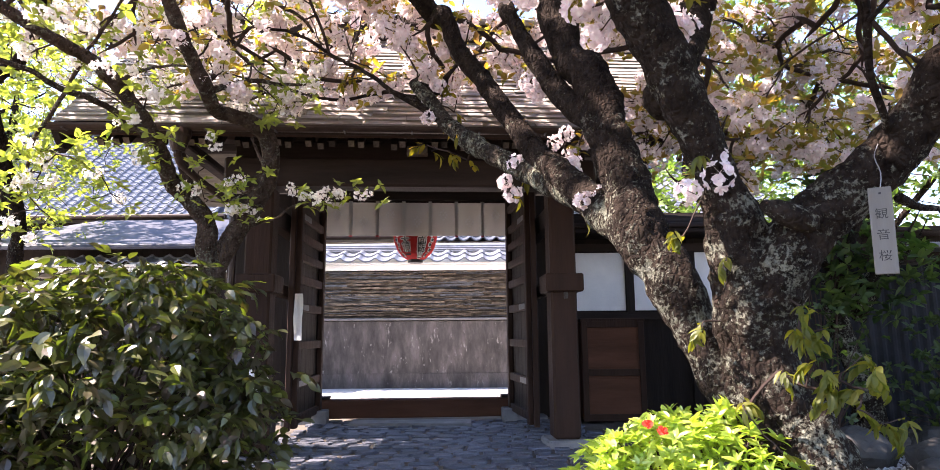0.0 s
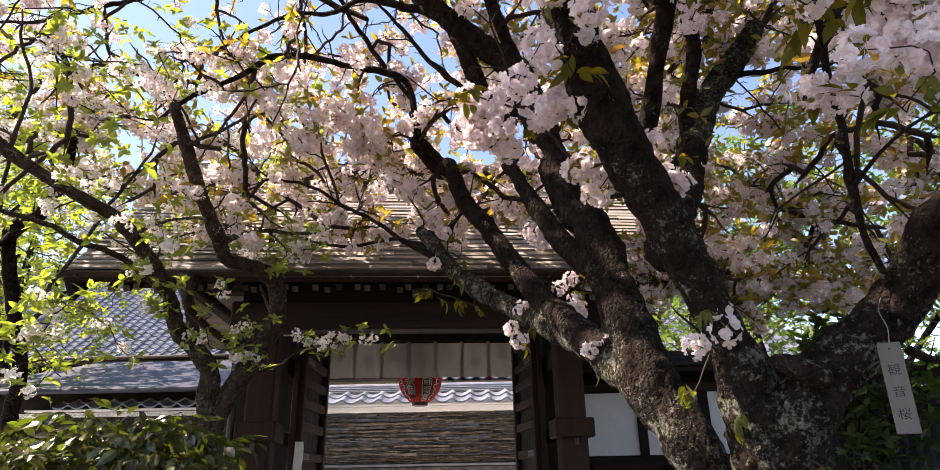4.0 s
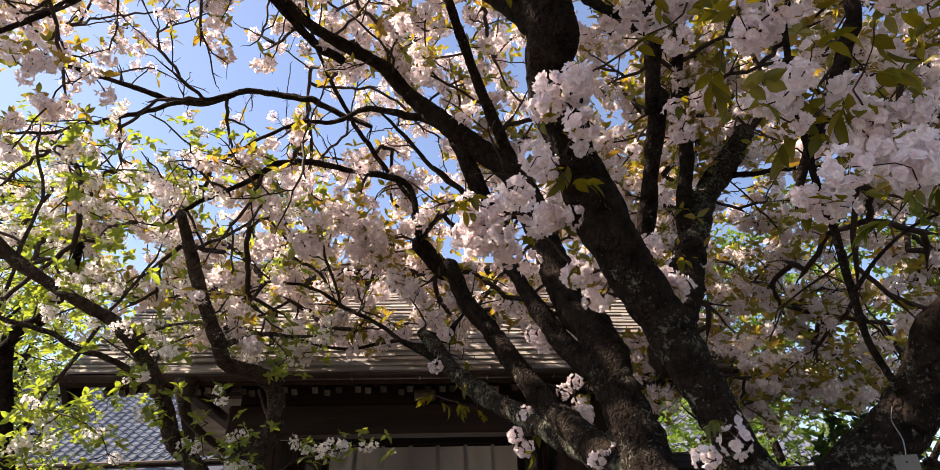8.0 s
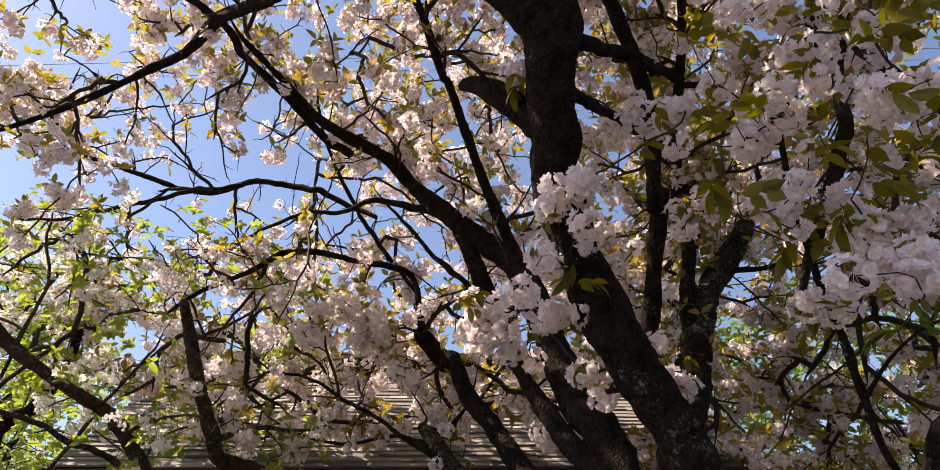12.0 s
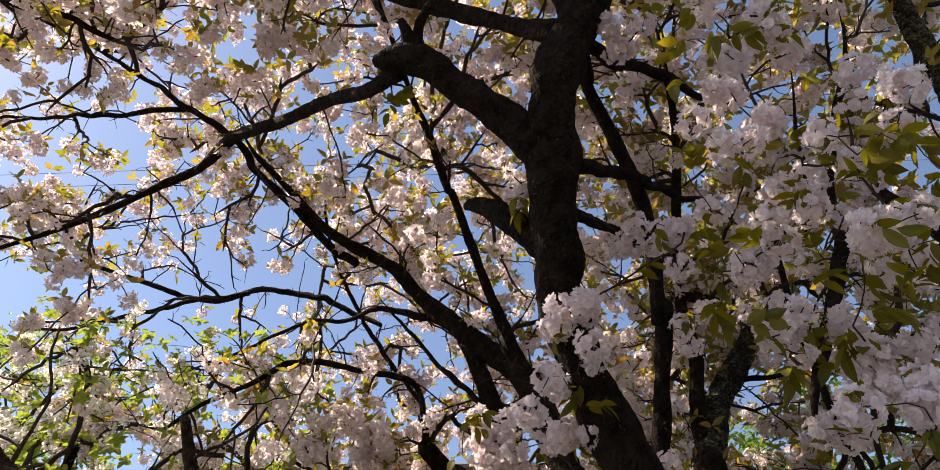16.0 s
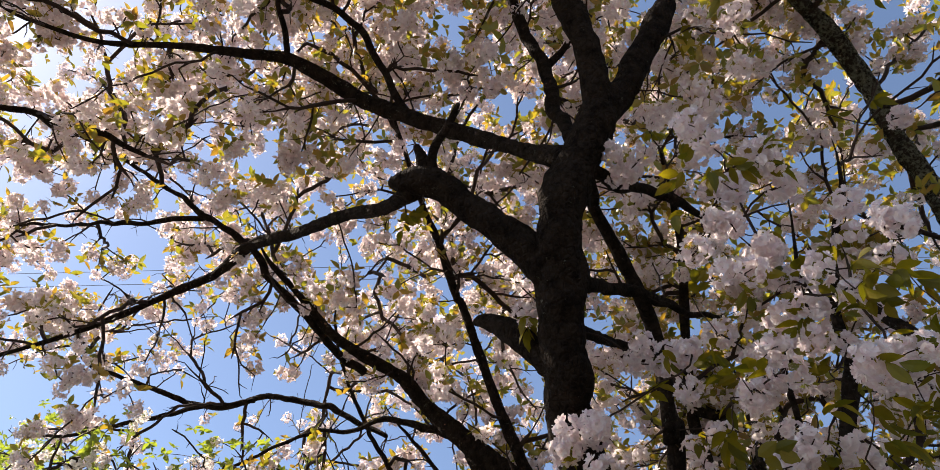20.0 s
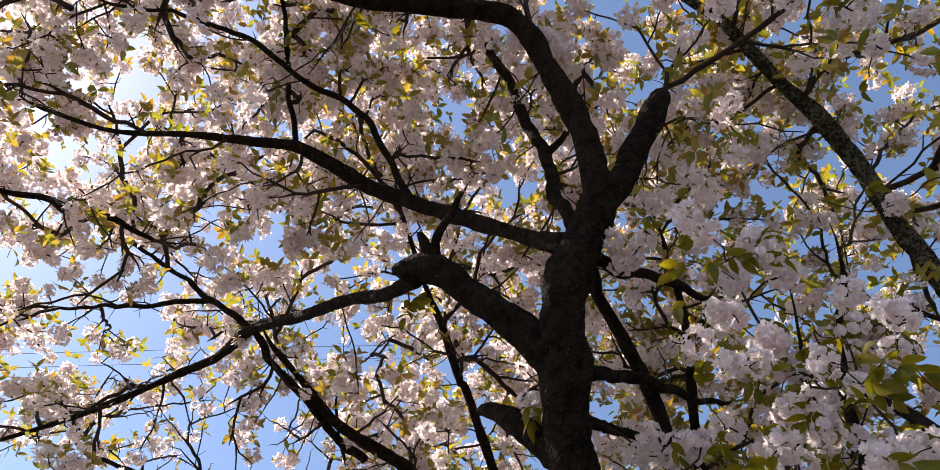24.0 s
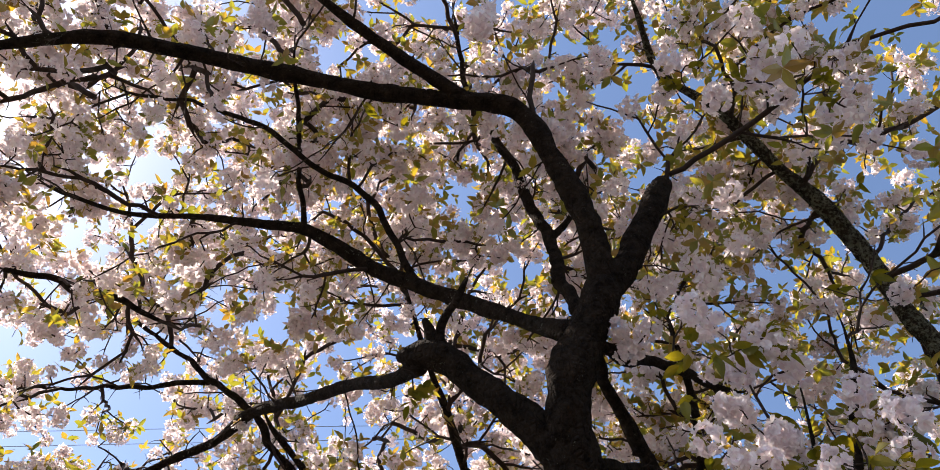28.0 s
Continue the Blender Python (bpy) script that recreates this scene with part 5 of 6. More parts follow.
limb("limb", cherry, (-0.452, 4.132, 3.784, 0.019), (-0.698, 4.099, 4.143, 0.024), (-0.890, 3.992, 4.401, 0.022), (-0.995, 3.961, 4.568, 0.020), (-1.159, 3.797, 4.851, 0.017), (-1.256, 3.507, 5.238, 0.015))
limb("limb", cherry, (-0.123, 3.594, 4.055, 0.039), (-0.419, 3.673, 4.249, 0.034), (-0.758, 3.755, 4.403, 0.027), (-1.027, 3.924, 4.444, 0.021), (-1.493, 4.035, 4.458, 0.019), (-1.924, 4.176, 4.397, 0.015), (-2.273, 4.236, 4.268, 0.011))
limb("limb", cherry, (-0.824, 4.144, 4.552, 0.022), (-1.508, 4.246, 5.002, 0.035), (-1.988, 4.327, 5.166, 0.033), (-2.542, 4.475, 5.172, 0.031), (-3.029, 4.370, 5.283, 0.028), (-3.701, 4.184, 5.434, 0.020))
limb("limb", cherry, (-2.073, 4.208, 5.009, 0.028), (-2.706, 4.302, 5.006, 0.026), (-3.324, 4.415, 4.909, 0.023), (-4.037, 4.389, 4.800, 0.015))
limb("limb", cherry, (-1.715, 2.502, 5.012, 0.030), (-1.580, 2.905, 5.032, 0.035), (-1.422, 3.205, 4.975, 0.034), (-1.200, 3.425, 4.844, 0.039), (-0.951, 3.511, 4.683, 0.034))
limb("limb", cherry, (-0.253, 4.134, 2.485, 0.036), (-0.511, 4.243, 2.701, 0.020), (-0.783, 4.346, 2.881, 0.017), (-1.063, 4.413, 3.097, 0.015), (-1.582, 4.490, 3.330, 0.011))
limb("limb", cherry, (-0.342, 4.234, 2.631, 0.030), (-0.620, 4.430, 2.740, 0.017), (-0.999, 4.565, 2.778, 0.014), (-1.385, 4.650, 2.871, 0.010))
limb("limb", cherry, (-0.385, 4.240, 2.743, 0.033), (-0.194, 4.174, 2.671, 0.033), (-0.151, 4.145, 2.745, 0.022), (-0.110, 4.123, 2.800, 0.016))
limb("limb", cherry, (0.392, 3.425, 3.219, 0.038), (0.131, 3.607, 3.337, 0.025), (-0.154, 3.731, 3.699, 0.023), (-0.419, 3.722, 4.026, 0.018), (-0.601, 3.686, 4.204, 0.014))
limb("limb", cherry, (-3.168, 1.296, 4.971, 0.019), (-2.901, 1.475, 5.100, 0.028), (-2.609, 1.610, 5.106, 0.028), (-2.336, 1.738, 5.083, 0.018))
limb("limb", cherry, (1.338, 1.949, 1.415, 0.020), (1.440, 2.004, 1.397, 0.014), (1.556, 2.043, 1.404, 0.011))
limb("limb", cherry, (1.296, 1.931, 1.563, 0.012), (1.225, 1.797, 1.608, 0.011), (1.146, 1.721, 1.696, 0.012), (1.089, 1.636, 1.812, 0.013), (1.030, 1.540, 1.973, 0.012), (1.019, 1.535, 2.045, 0.013), (0.990, 1.451, 2.244, 0.013), (0.958, 1.369, 2.406, 0.011), (0.944, 1.259, 2.590, 0.010), (0.991, 1.169, 2.650, 0.009), (1.035, 1.027, 2.863, 0.007))
limb("limb", cherry, (1.067, 1.589, 1.822, 0.009), (1.176, 1.594, 1.934, 0.006), (1.309, 1.584, 2.023, 0.005), (1.451, 1.577, 2.076, 0.004))
limb("limb", cherry, (1.244, 2.048, 2.344, 0.006), (1.268, 1.972, 2.444, 0.019), (1.339, 1.867, 2.666, 0.033), (1.449, 1.732, 2.918, 0.032), (1.480, 1.662, 3.129, 0.029), (1.542, 1.480, 3.389, 0.024), (1.643, 1.323, 3.660, 0.018))
limb("limb", cherry, (1.428, 1.404, 3.111, 0.019), (1.455, 1.329, 2.844, 0.026), (1.461, 1.251, 2.579, 0.027), (1.499, 1.238, 2.362, 0.027))
limb("limb", cherry, (1.662, 3.405, 3.437, 0.024), (1.848, 3.237, 3.347, 0.017), (1.980, 3.088, 3.252, 0.012))
limb("trunk", white_cherry, (-1.809, 4.592, 0.199, 0.083), (-1.864, 4.637, 0.848, 0.076), (-1.884, 4.617, 1.360, 0.072), (-1.913, 4.578, 1.617, 0.067), (-1.901, 4.553, 1.811, 0.064), (-2.000, 4.478, 1.973, 0.063), (-2.090, 4.351, 2.097, 0.061), (-2.112, 4.168, 2.301, 0.056), (-2.167, 3.960, 2.479, 0.050), (-2.269, 3.706, 2.656, 0.044), (-2.374, 3.486, 2.707, 0.039), (-2.475, 3.324, 2.753, 0.037), (-2.653, 3.054, 2.879, 0.034), (-2.769, 2.720, 3.106, 0.023))
limb("limb", white_cherry, (-1.866, 4.621, 1.404, 0.073), (-1.754, 4.628, 1.711, 0.071), (-1.588, 4.623, 1.955, 0.069), (-1.479, 4.571, 2.192, 0.069), (-1.454, 4.462, 2.409, 0.062), (-1.543, 4.292, 2.496, 0.056), (-1.697, 4.114, 2.511, 0.051), (-1.689, 3.918, 2.581, 0.046), (-1.729, 3.637, 2.788, 0.043), (-1.736, 3.328, 3.017, 0.037), (-1.707, 3.100, 3.097, 0.033))
limb("limb", white_cherry, (-1.674, 3.973, 2.603, 0.026), (-1.513, 4.006, 2.681, 0.017), (-1.384, 4.091, 2.724, 0.016), (-1.242, 4.190, 2.730, 0.013))
limb("limb", white_cherry, (-2.164, 4.129, 2.340, 0.026), (-2.248, 3.939, 2.412, 0.022), (-2.333, 3.687, 2.456, 0.019), (-2.425, 3.493, 2.472, 0.017), (-2.539, 3.266, 2.498, 0.015), (-2.681, 3.005, 2.508, 0.011))
limb("limb", white_cherry, (-2.794, 3.892, 2.027, 0.010), (-2.612, 3.796, 2.345, 0.013), (-2.395, 3.706, 2.618, 0.013), (-2.222, 3.603, 2.800, 0.010), (-2.048, 3.490, 2.968, 0.008))
limb("limb", white_cherry, (-2.632, 3.149, 2.870, 0.015), (-2.613, 3.169, 3.102, 0.011), (-2.624, 3.146, 3.339, 0.010), (-2.669, 3.080, 3.577, 0.009))
limb("limb", white_cherry, (-2.669, 3.080, 3.577, 0.007), (-2.634, 3.153, 3.619, 0.007), (-2.582, 3.225, 3.581, 0.007), (-2.585, 3.370, 3.267, 0.005))
limb("limb", white_cherry, (-2.196, 3.786, 2.572, 0.014), (-2.045, 3.770, 2.662, 0.011), (-1.862, 3.735, 2.685, 0.008), (-1.700, 3.710, 2.645, 0.006))
limb("limb", white_cherry, (-1.689, 3.316, 2.969, 0.012), (-1.567, 3.493, 3.193, 0.010), (-1.448, 3.629, 3.453, 0.008))
limb("limb", white_cherry, (-1.656, 4.649, 1.803, 0.013), (-1.474, 4.696, 1.878, 0.009), (-1.298, 4.775, 2.008, 0.008), (-1.045, 4.873, 2.083, 0.006), (-0.795, 4.915, 2.105, 0.005))
limb("limb", white_cherry, (-1.531, 4.332, 2.391, 0.011), (-1.437, 4.341, 2.089, 0.009), (-1.590, 4.318, 1.957, 0.007))
limb("trunk", old_tree, (-3.605, 5.211, 0.103, 0.067), (-3.690, 5.229, 1.032, 0.064), (-3.714, 5.170, 1.660, 0.059), (-3.695, 5.129, 2.001, 0.055), (-3.722, 4.706, 2.930, 0.052), (-3.495, 4.669, 3.117, 0.049), (-3.308, 4.573, 3.332, 0.046), (-3.166, 4.404, 3.589, 0.031), (-3.071, 4.281, 3.901, 0.022))
limb("limb", old_tree, (-3.593, 4.691, 3.050, 0.036), (-3.756, 4.591, 2.813, 0.038), (-3.970, 4.359, 2.569, 0.032))
limb("limb", old_tree, (-3.697, 5.145, 1.904, 0.024), (-3.819, 4.888, 2.100, 0.021), (-4.000, 4.590, 2.172, 0.013))

trng = random.Random(21)
FINE = [mesh_object("blossom_head", [tuple(q) for q in v.tolist()], f, M_PETAL) for v, f in (cluster(100 + k, 14 + 2 * (k % 3), 0.044, 0.0205, True) for k in range(5))]
COARSE = [cluster(k, 14 + k % 4, 0.048, 0.0238, False) for k in range(10)]
TUFTS = [spray(k, 3 + k % 3, 0.082, 0.0195) for k in range(8)]
BIG_TUFTS = [shoot(40 + k, 3 + k % 3, 0.062 + 0.008 * (k % 4), 0.017, 0.06, 0.4 + 0.15 * (k % 4)) for k in range(6)]
TRUNK_TUFTS = [shoot(50 + k, 8 + k % 4, 0.046, 0.009, 0.055, 1.2 + 0.2 * (k % 3)) for k in range(6)]
GREEN_TUFTS = [spray(60 + k, 4 + k % 3, 0.07, 0.019) for k in range(6)]
fine_used = set()


def bunch(tree, p, scale=1.0):
    """One near ball of blossoms, a part of its own."""
    k = trng.randrange(5)
    rot = (trng.uniform(-0.7, 0.7), trng.uniform(-0.7, 0.7), trng.uniform(0, 6.28))
    s = scale * trng.uniform(0.85, 1.15) * (0.82 if (Vector(p) - EYE).length < 2.1 and p[0] > 0.5 else 1.0)
    if k in fine_used:
        again(FINE[k], "blossom_head", p, rot, tree, (s, s, s))
    else:
        fine_used.add(k)
        FINE[k].parent, FINE[k].location, FINE[k].rotation_euler, FINE[k].scale = tree, p, rot, (s, s, s)


# blossoms close to the path: (x, y, z, spread, balls, tufts of leaves)
NEAR = []
NEAR += [
    (0.07, 2.20, 2.40, 0.10, 15, 2),
    (-0.03, 2.08, 2.50, 0.05, 0, 6),
    (0.16, 2.29, 2.37, 0.05, 2, 1),
    (0.47, 2.26, 2.17, 0.05, 2, 1),
    (0.78, 2.32, 2.23, 0.07, 2, 2),
    (0.56, 3.72, 2.12, 0.06, 3, 1),
    (0.78, 2.04, 1.50, 0.04, 3, 1),
    (0.73, 2.05, 1.55, 0.03, 0, 2),
    (0.71, 2.14, 1.34, 0.02, 0, 2),
    (0.83, 2.04, 1.25, 0.02, 0, 1),
    (0.77, 2.11, 1.02, 0.02, 0, 1),
    (0.85, 2.02, 0.82, 0.02, 0, 2),
    (0.99, 1.91, 1.02, 0.05, 0, 4),
    (1.00, 1.88, 0.89, 0.06, 0, 5),
    (1.08, 1.82, 0.86, 0.04, 0, 4),
]
NEAR += [
    (1.10, 1.80, 0.78, 0.04, 0, 4),
    (0.55, 3.01, 1.52, 0.03, 0, 2),
    (-0.07, 3.98, 2.19, 0.08, 0, 5),
    (-0.21, 4.15, 2.45, 0.08, 2, 4),
    (0.33, 3.56, 1.93, 0.04, 2, 1),
    (0.56, 2.82, 1.65, 0.04, 2, 0),
    (0.42, 2.18, 2.15, 0.06, 3, 1),
    (0.31, 1.81, 2.47, 0.06, 2, 1),
    (0.31, 1.87, 2.29, 0.04, 3, 1),
    (0.30, 1.58, 2.53, 0.06, 3, 2),
    (0.29, 1.72, 2.39, 0.05, 2, 1),
    (0.31, 1.51, 2.51, 0.07, 4, 1),
    (0.26, 1.64, 2.32, 0.06, 2, 2),
    (0.94, 1.13, 1.95, 0.10, 6, 2),
    (0.98, 1.13, 1.83, 0.07, 3, 2),
]
NEAR += [
    (0.96, 1.40, 2.02, 0.04, 3, 2),
    (0.89, 1.34, 2.28, 0.07, 3, 3),
    (0.87, 1.35, 2.27, 0.06, 3, 3),
    (0.71, 1.19, 2.35, 0.06, 3, 2),
    (0.70, 1.49, 2.87, 0.08, 3, 3),
    (0.93, 1.93, 2.76, 0.06, 3, 2),
    (0.96, 1.03, 2.20, 0.10, 2, 7),
    (1.02, 1.15, 2.08, 0.10, 2, 5),
    (1.04, 1.18, 1.95, 0.08, 2, 4),
    (0.97, 1.33, 2.14, 0.08, 3, 3),
    (0.81, 0.93, 2.54, 0.11, 6, 3),
    (0.70, 0.87, 2.65, 0.10, 3, 4),
    (0.63, 1.38, 2.72, 0.08, 4, 2),
    (0.91, 0.75, 2.38, 0.10, 2, 7),
    (0.90, 0.89, 2.27, 0.11, 2, 6),
]
NEAR += [
    (0.80, 0.99, 2.37, 0.11, 3, 4),
    (1.04, 0.71, 2.43, 0.08, 2, 5),
    (0.57, 0.99, 3.40, 0.05, 3, 0),
    (0.79, 0.90, 3.43, 0.08, 2, 4),
    (0.78, 0.67, 2.87, 0.06, 3, 2),
    (1.06, 0.75, 2.71, 0.06, 2, 5),
    (0.81, 1.09, 2.39, 0.10, 3, 3),
    (0.71, 1.11, 2.54, 0.08, 3, 2),
    (1.00, 0.92, 2.28, 0.11, 2, 6),
    (0.73, 1.15, 2.09, 0.10, 3, 2),
    (0.82, 0.90, 2.72, 0.10, 4, 4),
    (0.76, 0.80, 2.92, 0.08, 3, 3),
    (1.02, 0.86, 2.52, 0.11, 2, 6),
    (0.79, 0.95, 2.72, 0.10, 3, 3),
    (0.94, 0.95, 2.57, 0.11, 3, 4),
]
NEAR += [
    (0.67, 0.67, 2.86, 0.06, 1, 3),
    (0.95, 0.68, 4.16, 0.04, 1, 3),
    (1.07, 0.06, 3.94, 0.06, 3, 2),
    (1.26, 0.05, 3.86, 0.08, 2, 2),
    (0.90, 0.09, 4.21, 0.05, 2, 3),
    (-0.50, 0.30, 4.48, 0.06, 2, 2),
    (1.44, 0.05, 3.76, 0.10, 2, 4),
    (1.71, 0.34, 3.78, 0.12, 2, 4),
    (1.63, 0.91, 3.61, 0.12, 2, 4),
    (-0.34, 1.24, 3.43, 0.02, 0, 3),
    (0.18, 1.40, 3.00, 0.04, 1, 2),
    (0.31, 1.23, 3.00, 0.03, 0, 2),
    (0.64, 3.72, 1.99, 0.05, 3, 1),
    (0.24, 3.50, 1.82, 0.03, 2, 1),
    (0.78, 2.31, 2.23, 0.05, 2, 1),
]
NEAR += [
    (-0.97, 4.44, 2.83, 0.08, 4, 3),
    (-0.70, 4.49, 2.83, 0.06, 3, 2),
    (-1.23, 4.42, 2.71, 0.06, 3, 2),
    (0.32, 3.33, 2.33, 0.06, 3, 1),
    (-0.21, 4.17, 2.67, 0.05, 2, 3),
    (-0.15, 3.97, 2.19, 0.05, 0, 3),
    (-0.15, 4.21, 2.58, 0.05, 0, 3),
    (0.98, 1.90, 0.98, 0.04, 0, 3),
    (1.01, 1.87, 0.84, 0.04, 0, 3),
    (1.10, 1.81, 0.90, 0.04, 0, 2),
    (0.85, 1.73, 0.69, 0.02, 0, 1),
    (0.75, 2.07, 1.02, 0.02, 0, 1),
    (0.84, 2.00, 0.81, 0.03, 0, 1),
]
near_points, near_tufts = [], []
for x, y, z, spread, balls, tufts in NEAR:
    for k in range(balls):
        near_points.append((x + trng.gauss(0, spread), y + trng.gauss(0, spread * 0.7), z + trng.gauss(0, spread * 0.8)))
    for k in range(tufts if z < 1.95 or tufts < 4 else tufts - 2):
        near_tufts.append((x + trng.gauss(0, spread * 0.9), y + trng.gauss(0, spread * 0.6), z + trng.gauss(0, spread * 0.8)))
near_points = [p for p in near_points if (Vector(p) - EYE).length > 0.75]
near_tufts = [p for p in near_tufts if (Vector(p) - EYE).length > 0.75]


def pink_keep(p):
    return p.z > 1.24 + 0.345 * p.y and p.z < 8.2 and (p - EYE).length > 3.0 and (p.x > -3.2 - 0.25 * p.z or trng.random() < 0.25)


def right_keep(p):
    return p.z > 1.5 + 0.16 * p.y and (p - EYE).length > 2.7 and p.x > 0.35 + 0.1 * p.y


def west_keep(p):
    return p.z > 3.9 and (p - EYE).length > 3.6


crown = []
for count, centre, radii, keep in (
        (1750, (-0.7, 4.3, 4.9), (3.7, 2.3, 2.4), pink_keep), (2100, (-1.1, 1.3, 5.7), (3.7, 2.9, 1.6), pink_keep),
        (950, (2.2, 4.2, 3.4), (2.1, 2.0, 2.1), right_keep), (1350, (2.5, 1.6, 4.4), (2.2, 2.4, 2.0), right_keep),
        (800, (0.3, 0.8, 6.0), (1.9, 2.2, 1.2), pink_keep), (450, (-2.6, 0.3, 5.1), (1.7, 1.7, 0.9), pink_keep),
        (900, (-0.9, 4.6, 3.6), (2.7, 1.1, 0.9), pink_keep), (320, (2.7, 5.0, 2.7), (1.5, 1.0, 0.7), right_keep),
        (450, (-1.6, 0.9, 6.3), (1.5, 1.3, 0.8), pink_keep), (480, (-3.3, 3.0, 5.2), (1.5, 1.6, 1.0), west_keep)):
    crown += fill(trng, count, centre, radii, keep, 0.075)
ramify(cherry, crown, 0.24)
spurs(cherry, 0.085)
# the crown's inside is bare: blossoms sit on the outer side of the wood
wood = np.vstack(SKELETON["cherry_tree"])
wood = wood[(wood[:, 3] > 0.0065)]
wood_way = wood[:, :3] - np.array(EYE)
wood_far = np.linalg.norm(wood_way, axis=1)
wood_way /= wood_far[:, None]
for k, p in enumerate(crown):
    way = np.array(p) - np.array(EYE)
    far_off = np.linalg.norm(way)
    behind = (wood_way @ (way / far_off) > 1 - 0.5 * (0.06 / far_off + wood[:, 3] / wood_far) ** 2) & (wood_far > far_off - 0.04) & (wood_far < far_off + 1.6)
    if behind.any():
        i = np.flatnonzero(behind)[wood[behind, 3].argmax()]
        if trng.random() < (0.93 if wood[i, 3] > 0.012 else 0.75):
            crown[k] = tuple(np.array(EYE) + way / far_off * (wood_far[i] + trng.uniform(0.08, 0.3)))


def sun_foot(p):
    """Where the ray from the sun through p comes down, at breast height."""
    return p[0] + (p[2] - 0.9) * 0.833, p[1] - (p[2] - 0.9) * 0.056


def lets_through(p):
    """The crown is thin where the sun comes down to the trunk's foot and to the boughs before the roof: the share that stays."""
    x0, y0 = sun_foot(p)
    if p[2] > 3 and 1.9 < y0 < 3.2 and 0.3 < x0 < 1.75:
        return 0.12 if x0 < 1.25 else 0.5
    if p[2] > 3.9 and 3.5 < y0 < 5.3 and 0.2 < x0 < 2.6:
        return 0.28
    return 1.0


crown = [p for p in crown if trng.random() < lets_through(p)]
crown = [p for p in crown if p[0] > -2.0 or p[1] < 3.4 or trng.random() < 0.6]
grow(cherry, near_points + near_tufts + crown)
for p in near_points:
    bunch(cherry, p)
far = np.array([p for p in crown])
v, f = stamp(COARSE, far, trng, 0.9, (0.8, 1.15))
tagged(mesh_object("blossoms", v, f, M_PETAL, cherry, "dense pale pink double blossoms"), kind="stuff")
leafy = [p + np.array((trng.gauss(0, 0.05), trng.gauss(0, 0.05), 0.06)) for p in far if trng.random() < (0.8 if p[0] < 1.2 else 0.95)]
leafy += [p + np.array((trng.gauss(0, 0.08), trng.gauss(0, 0.08), trng.gauss(0, 0.06))) for p in far for k in range(2) if trng.random() < (0.8 if p[0] > 1.0 else 0.2)]
v, f = stamp(TUFTS, leafy, trng, 0.8, (0.7, 1.25))
tagged(mesh_object("leaves", v, f, M_LEAF, cherry, "small yellow-green and bronze young leaves"), kind="stuff")
tuft_obs = {}
for k, p in enumerate(near_tufts):
    kind = (p[2] < 1.95 and p[1] < 2.6, k % 6)
    if kind not in tuft_obs:
        v, f = (TRUNK_TUFTS if kind[0] else BIG_TUFTS)[k % 6]
        o = tuft_obs[kind] = mesh_object("leaf_tuft", [tuple(q) for q in v.tolist()], f, M_LEAF_S if kind[0] else M_LEAF_Y, cherry)
    else:
        o = again(tuft_obs[kind], "leaf_tuft", (0, 0, 0), parent=cherry)
    o.location, o.rotation_euler = p, (trng.uniform(-0.6, 0.6), trng.uniform(-0.6, 0.6), trng.uniform(0, 6.28))

# the slender white cherry: (x, y, z) of its lowest sprigs
WHITE = [(-2.73, 3.73, 1.85), (-2.68, 3.74, 1.95), (-2.50, 3.83, 2.08), (-2.42, 3.88, 2.11), (-2.35, 3.93, 2.05), (-2.45, 3.91, 1.89), (-2.32, 4.10, 1.92), (-2.17, 3.84, 2.31), (-2.08, 3.90, 2.28), (-1.71, 4.30, 2.08), (-1.56, 4.35, 2.11), (-1.73, 4.31, 1.98), (-1.82, 4.32, 2.02), (-1.62, 4.35, 1.99), (-1.37, 4.69, 2.07), (-1.23, 4.78, 2.08), (-1.11, 4.86, 2.09), (-1.02, 4.87, 2.13), (-0.80, 4.92, 2.10), (-1.53, 4.67, 1.92), (-1.82, 4.29, 2.14), (-2.70, 3.89, 1.80), (-2.62, 3.96, 1.73), (-2.66, 3.72, 2.09), (-2.52, 3.79, 2.19), (-2.62, 3.72, 2.19), (-1.82, 4.15, 2.25), (-1.70, 4.40, 1.91), (-2.82, 3.81, 1.78), (-2.60, 3.81, 1.93), (-2.10, 4.08, 2.03), (-1.41, 4.18, 2.62), (-1.32, 4.29, 2.70), (-1.25, 4.33, 2.65), (-1.47, 4.19, 2.54), (-1.36, 4.22, 2.57), (-1.20, 4.33, 2.70), (-1.14, 4.42, 2.78)]
def white_keep(p):
    return p.x < -1.2 and p.z > 1.05 + 0.36 * p.y and (p - EYE).length > 3.2


wpts = [(x + trng.gauss(0, 0.07), y + trng.gauss(0, 0.07), z + trng.gauss(0, 0.05)) for x, y, z in WHITE for k in range(2)] + fill(trng, 420, (-3.1, 4.5, 3.2), (2.2, 1.5, 1.7), white_keep)
ramify(white_cherry, wpts, 0.4, 1.5)
spurs(white_cherry, 0.09)
wreach = grow(white_cherry, wpts, 1.5, 0.002)
v, f = stamp([cluster(300 + k, 7 + k % 4, 0.046, 0.025, False) for k in range(6)], [p + np.array((trng.gauss(0, 0.035), trng.gauss(0, 0.035), trng.gauss(0, 0.02))) for p in wreach if trng.random() < (0.42 if p[2] < 2.6 else 0.85) for k in range(trng.choice((2, 3, 4)))], trng, 0.9, (0.42, 0.8))
tagged(mesh_object("blossoms", v, f, M_PETAL_W, white_cherry, "loose white blossoms"), kind="stuff")
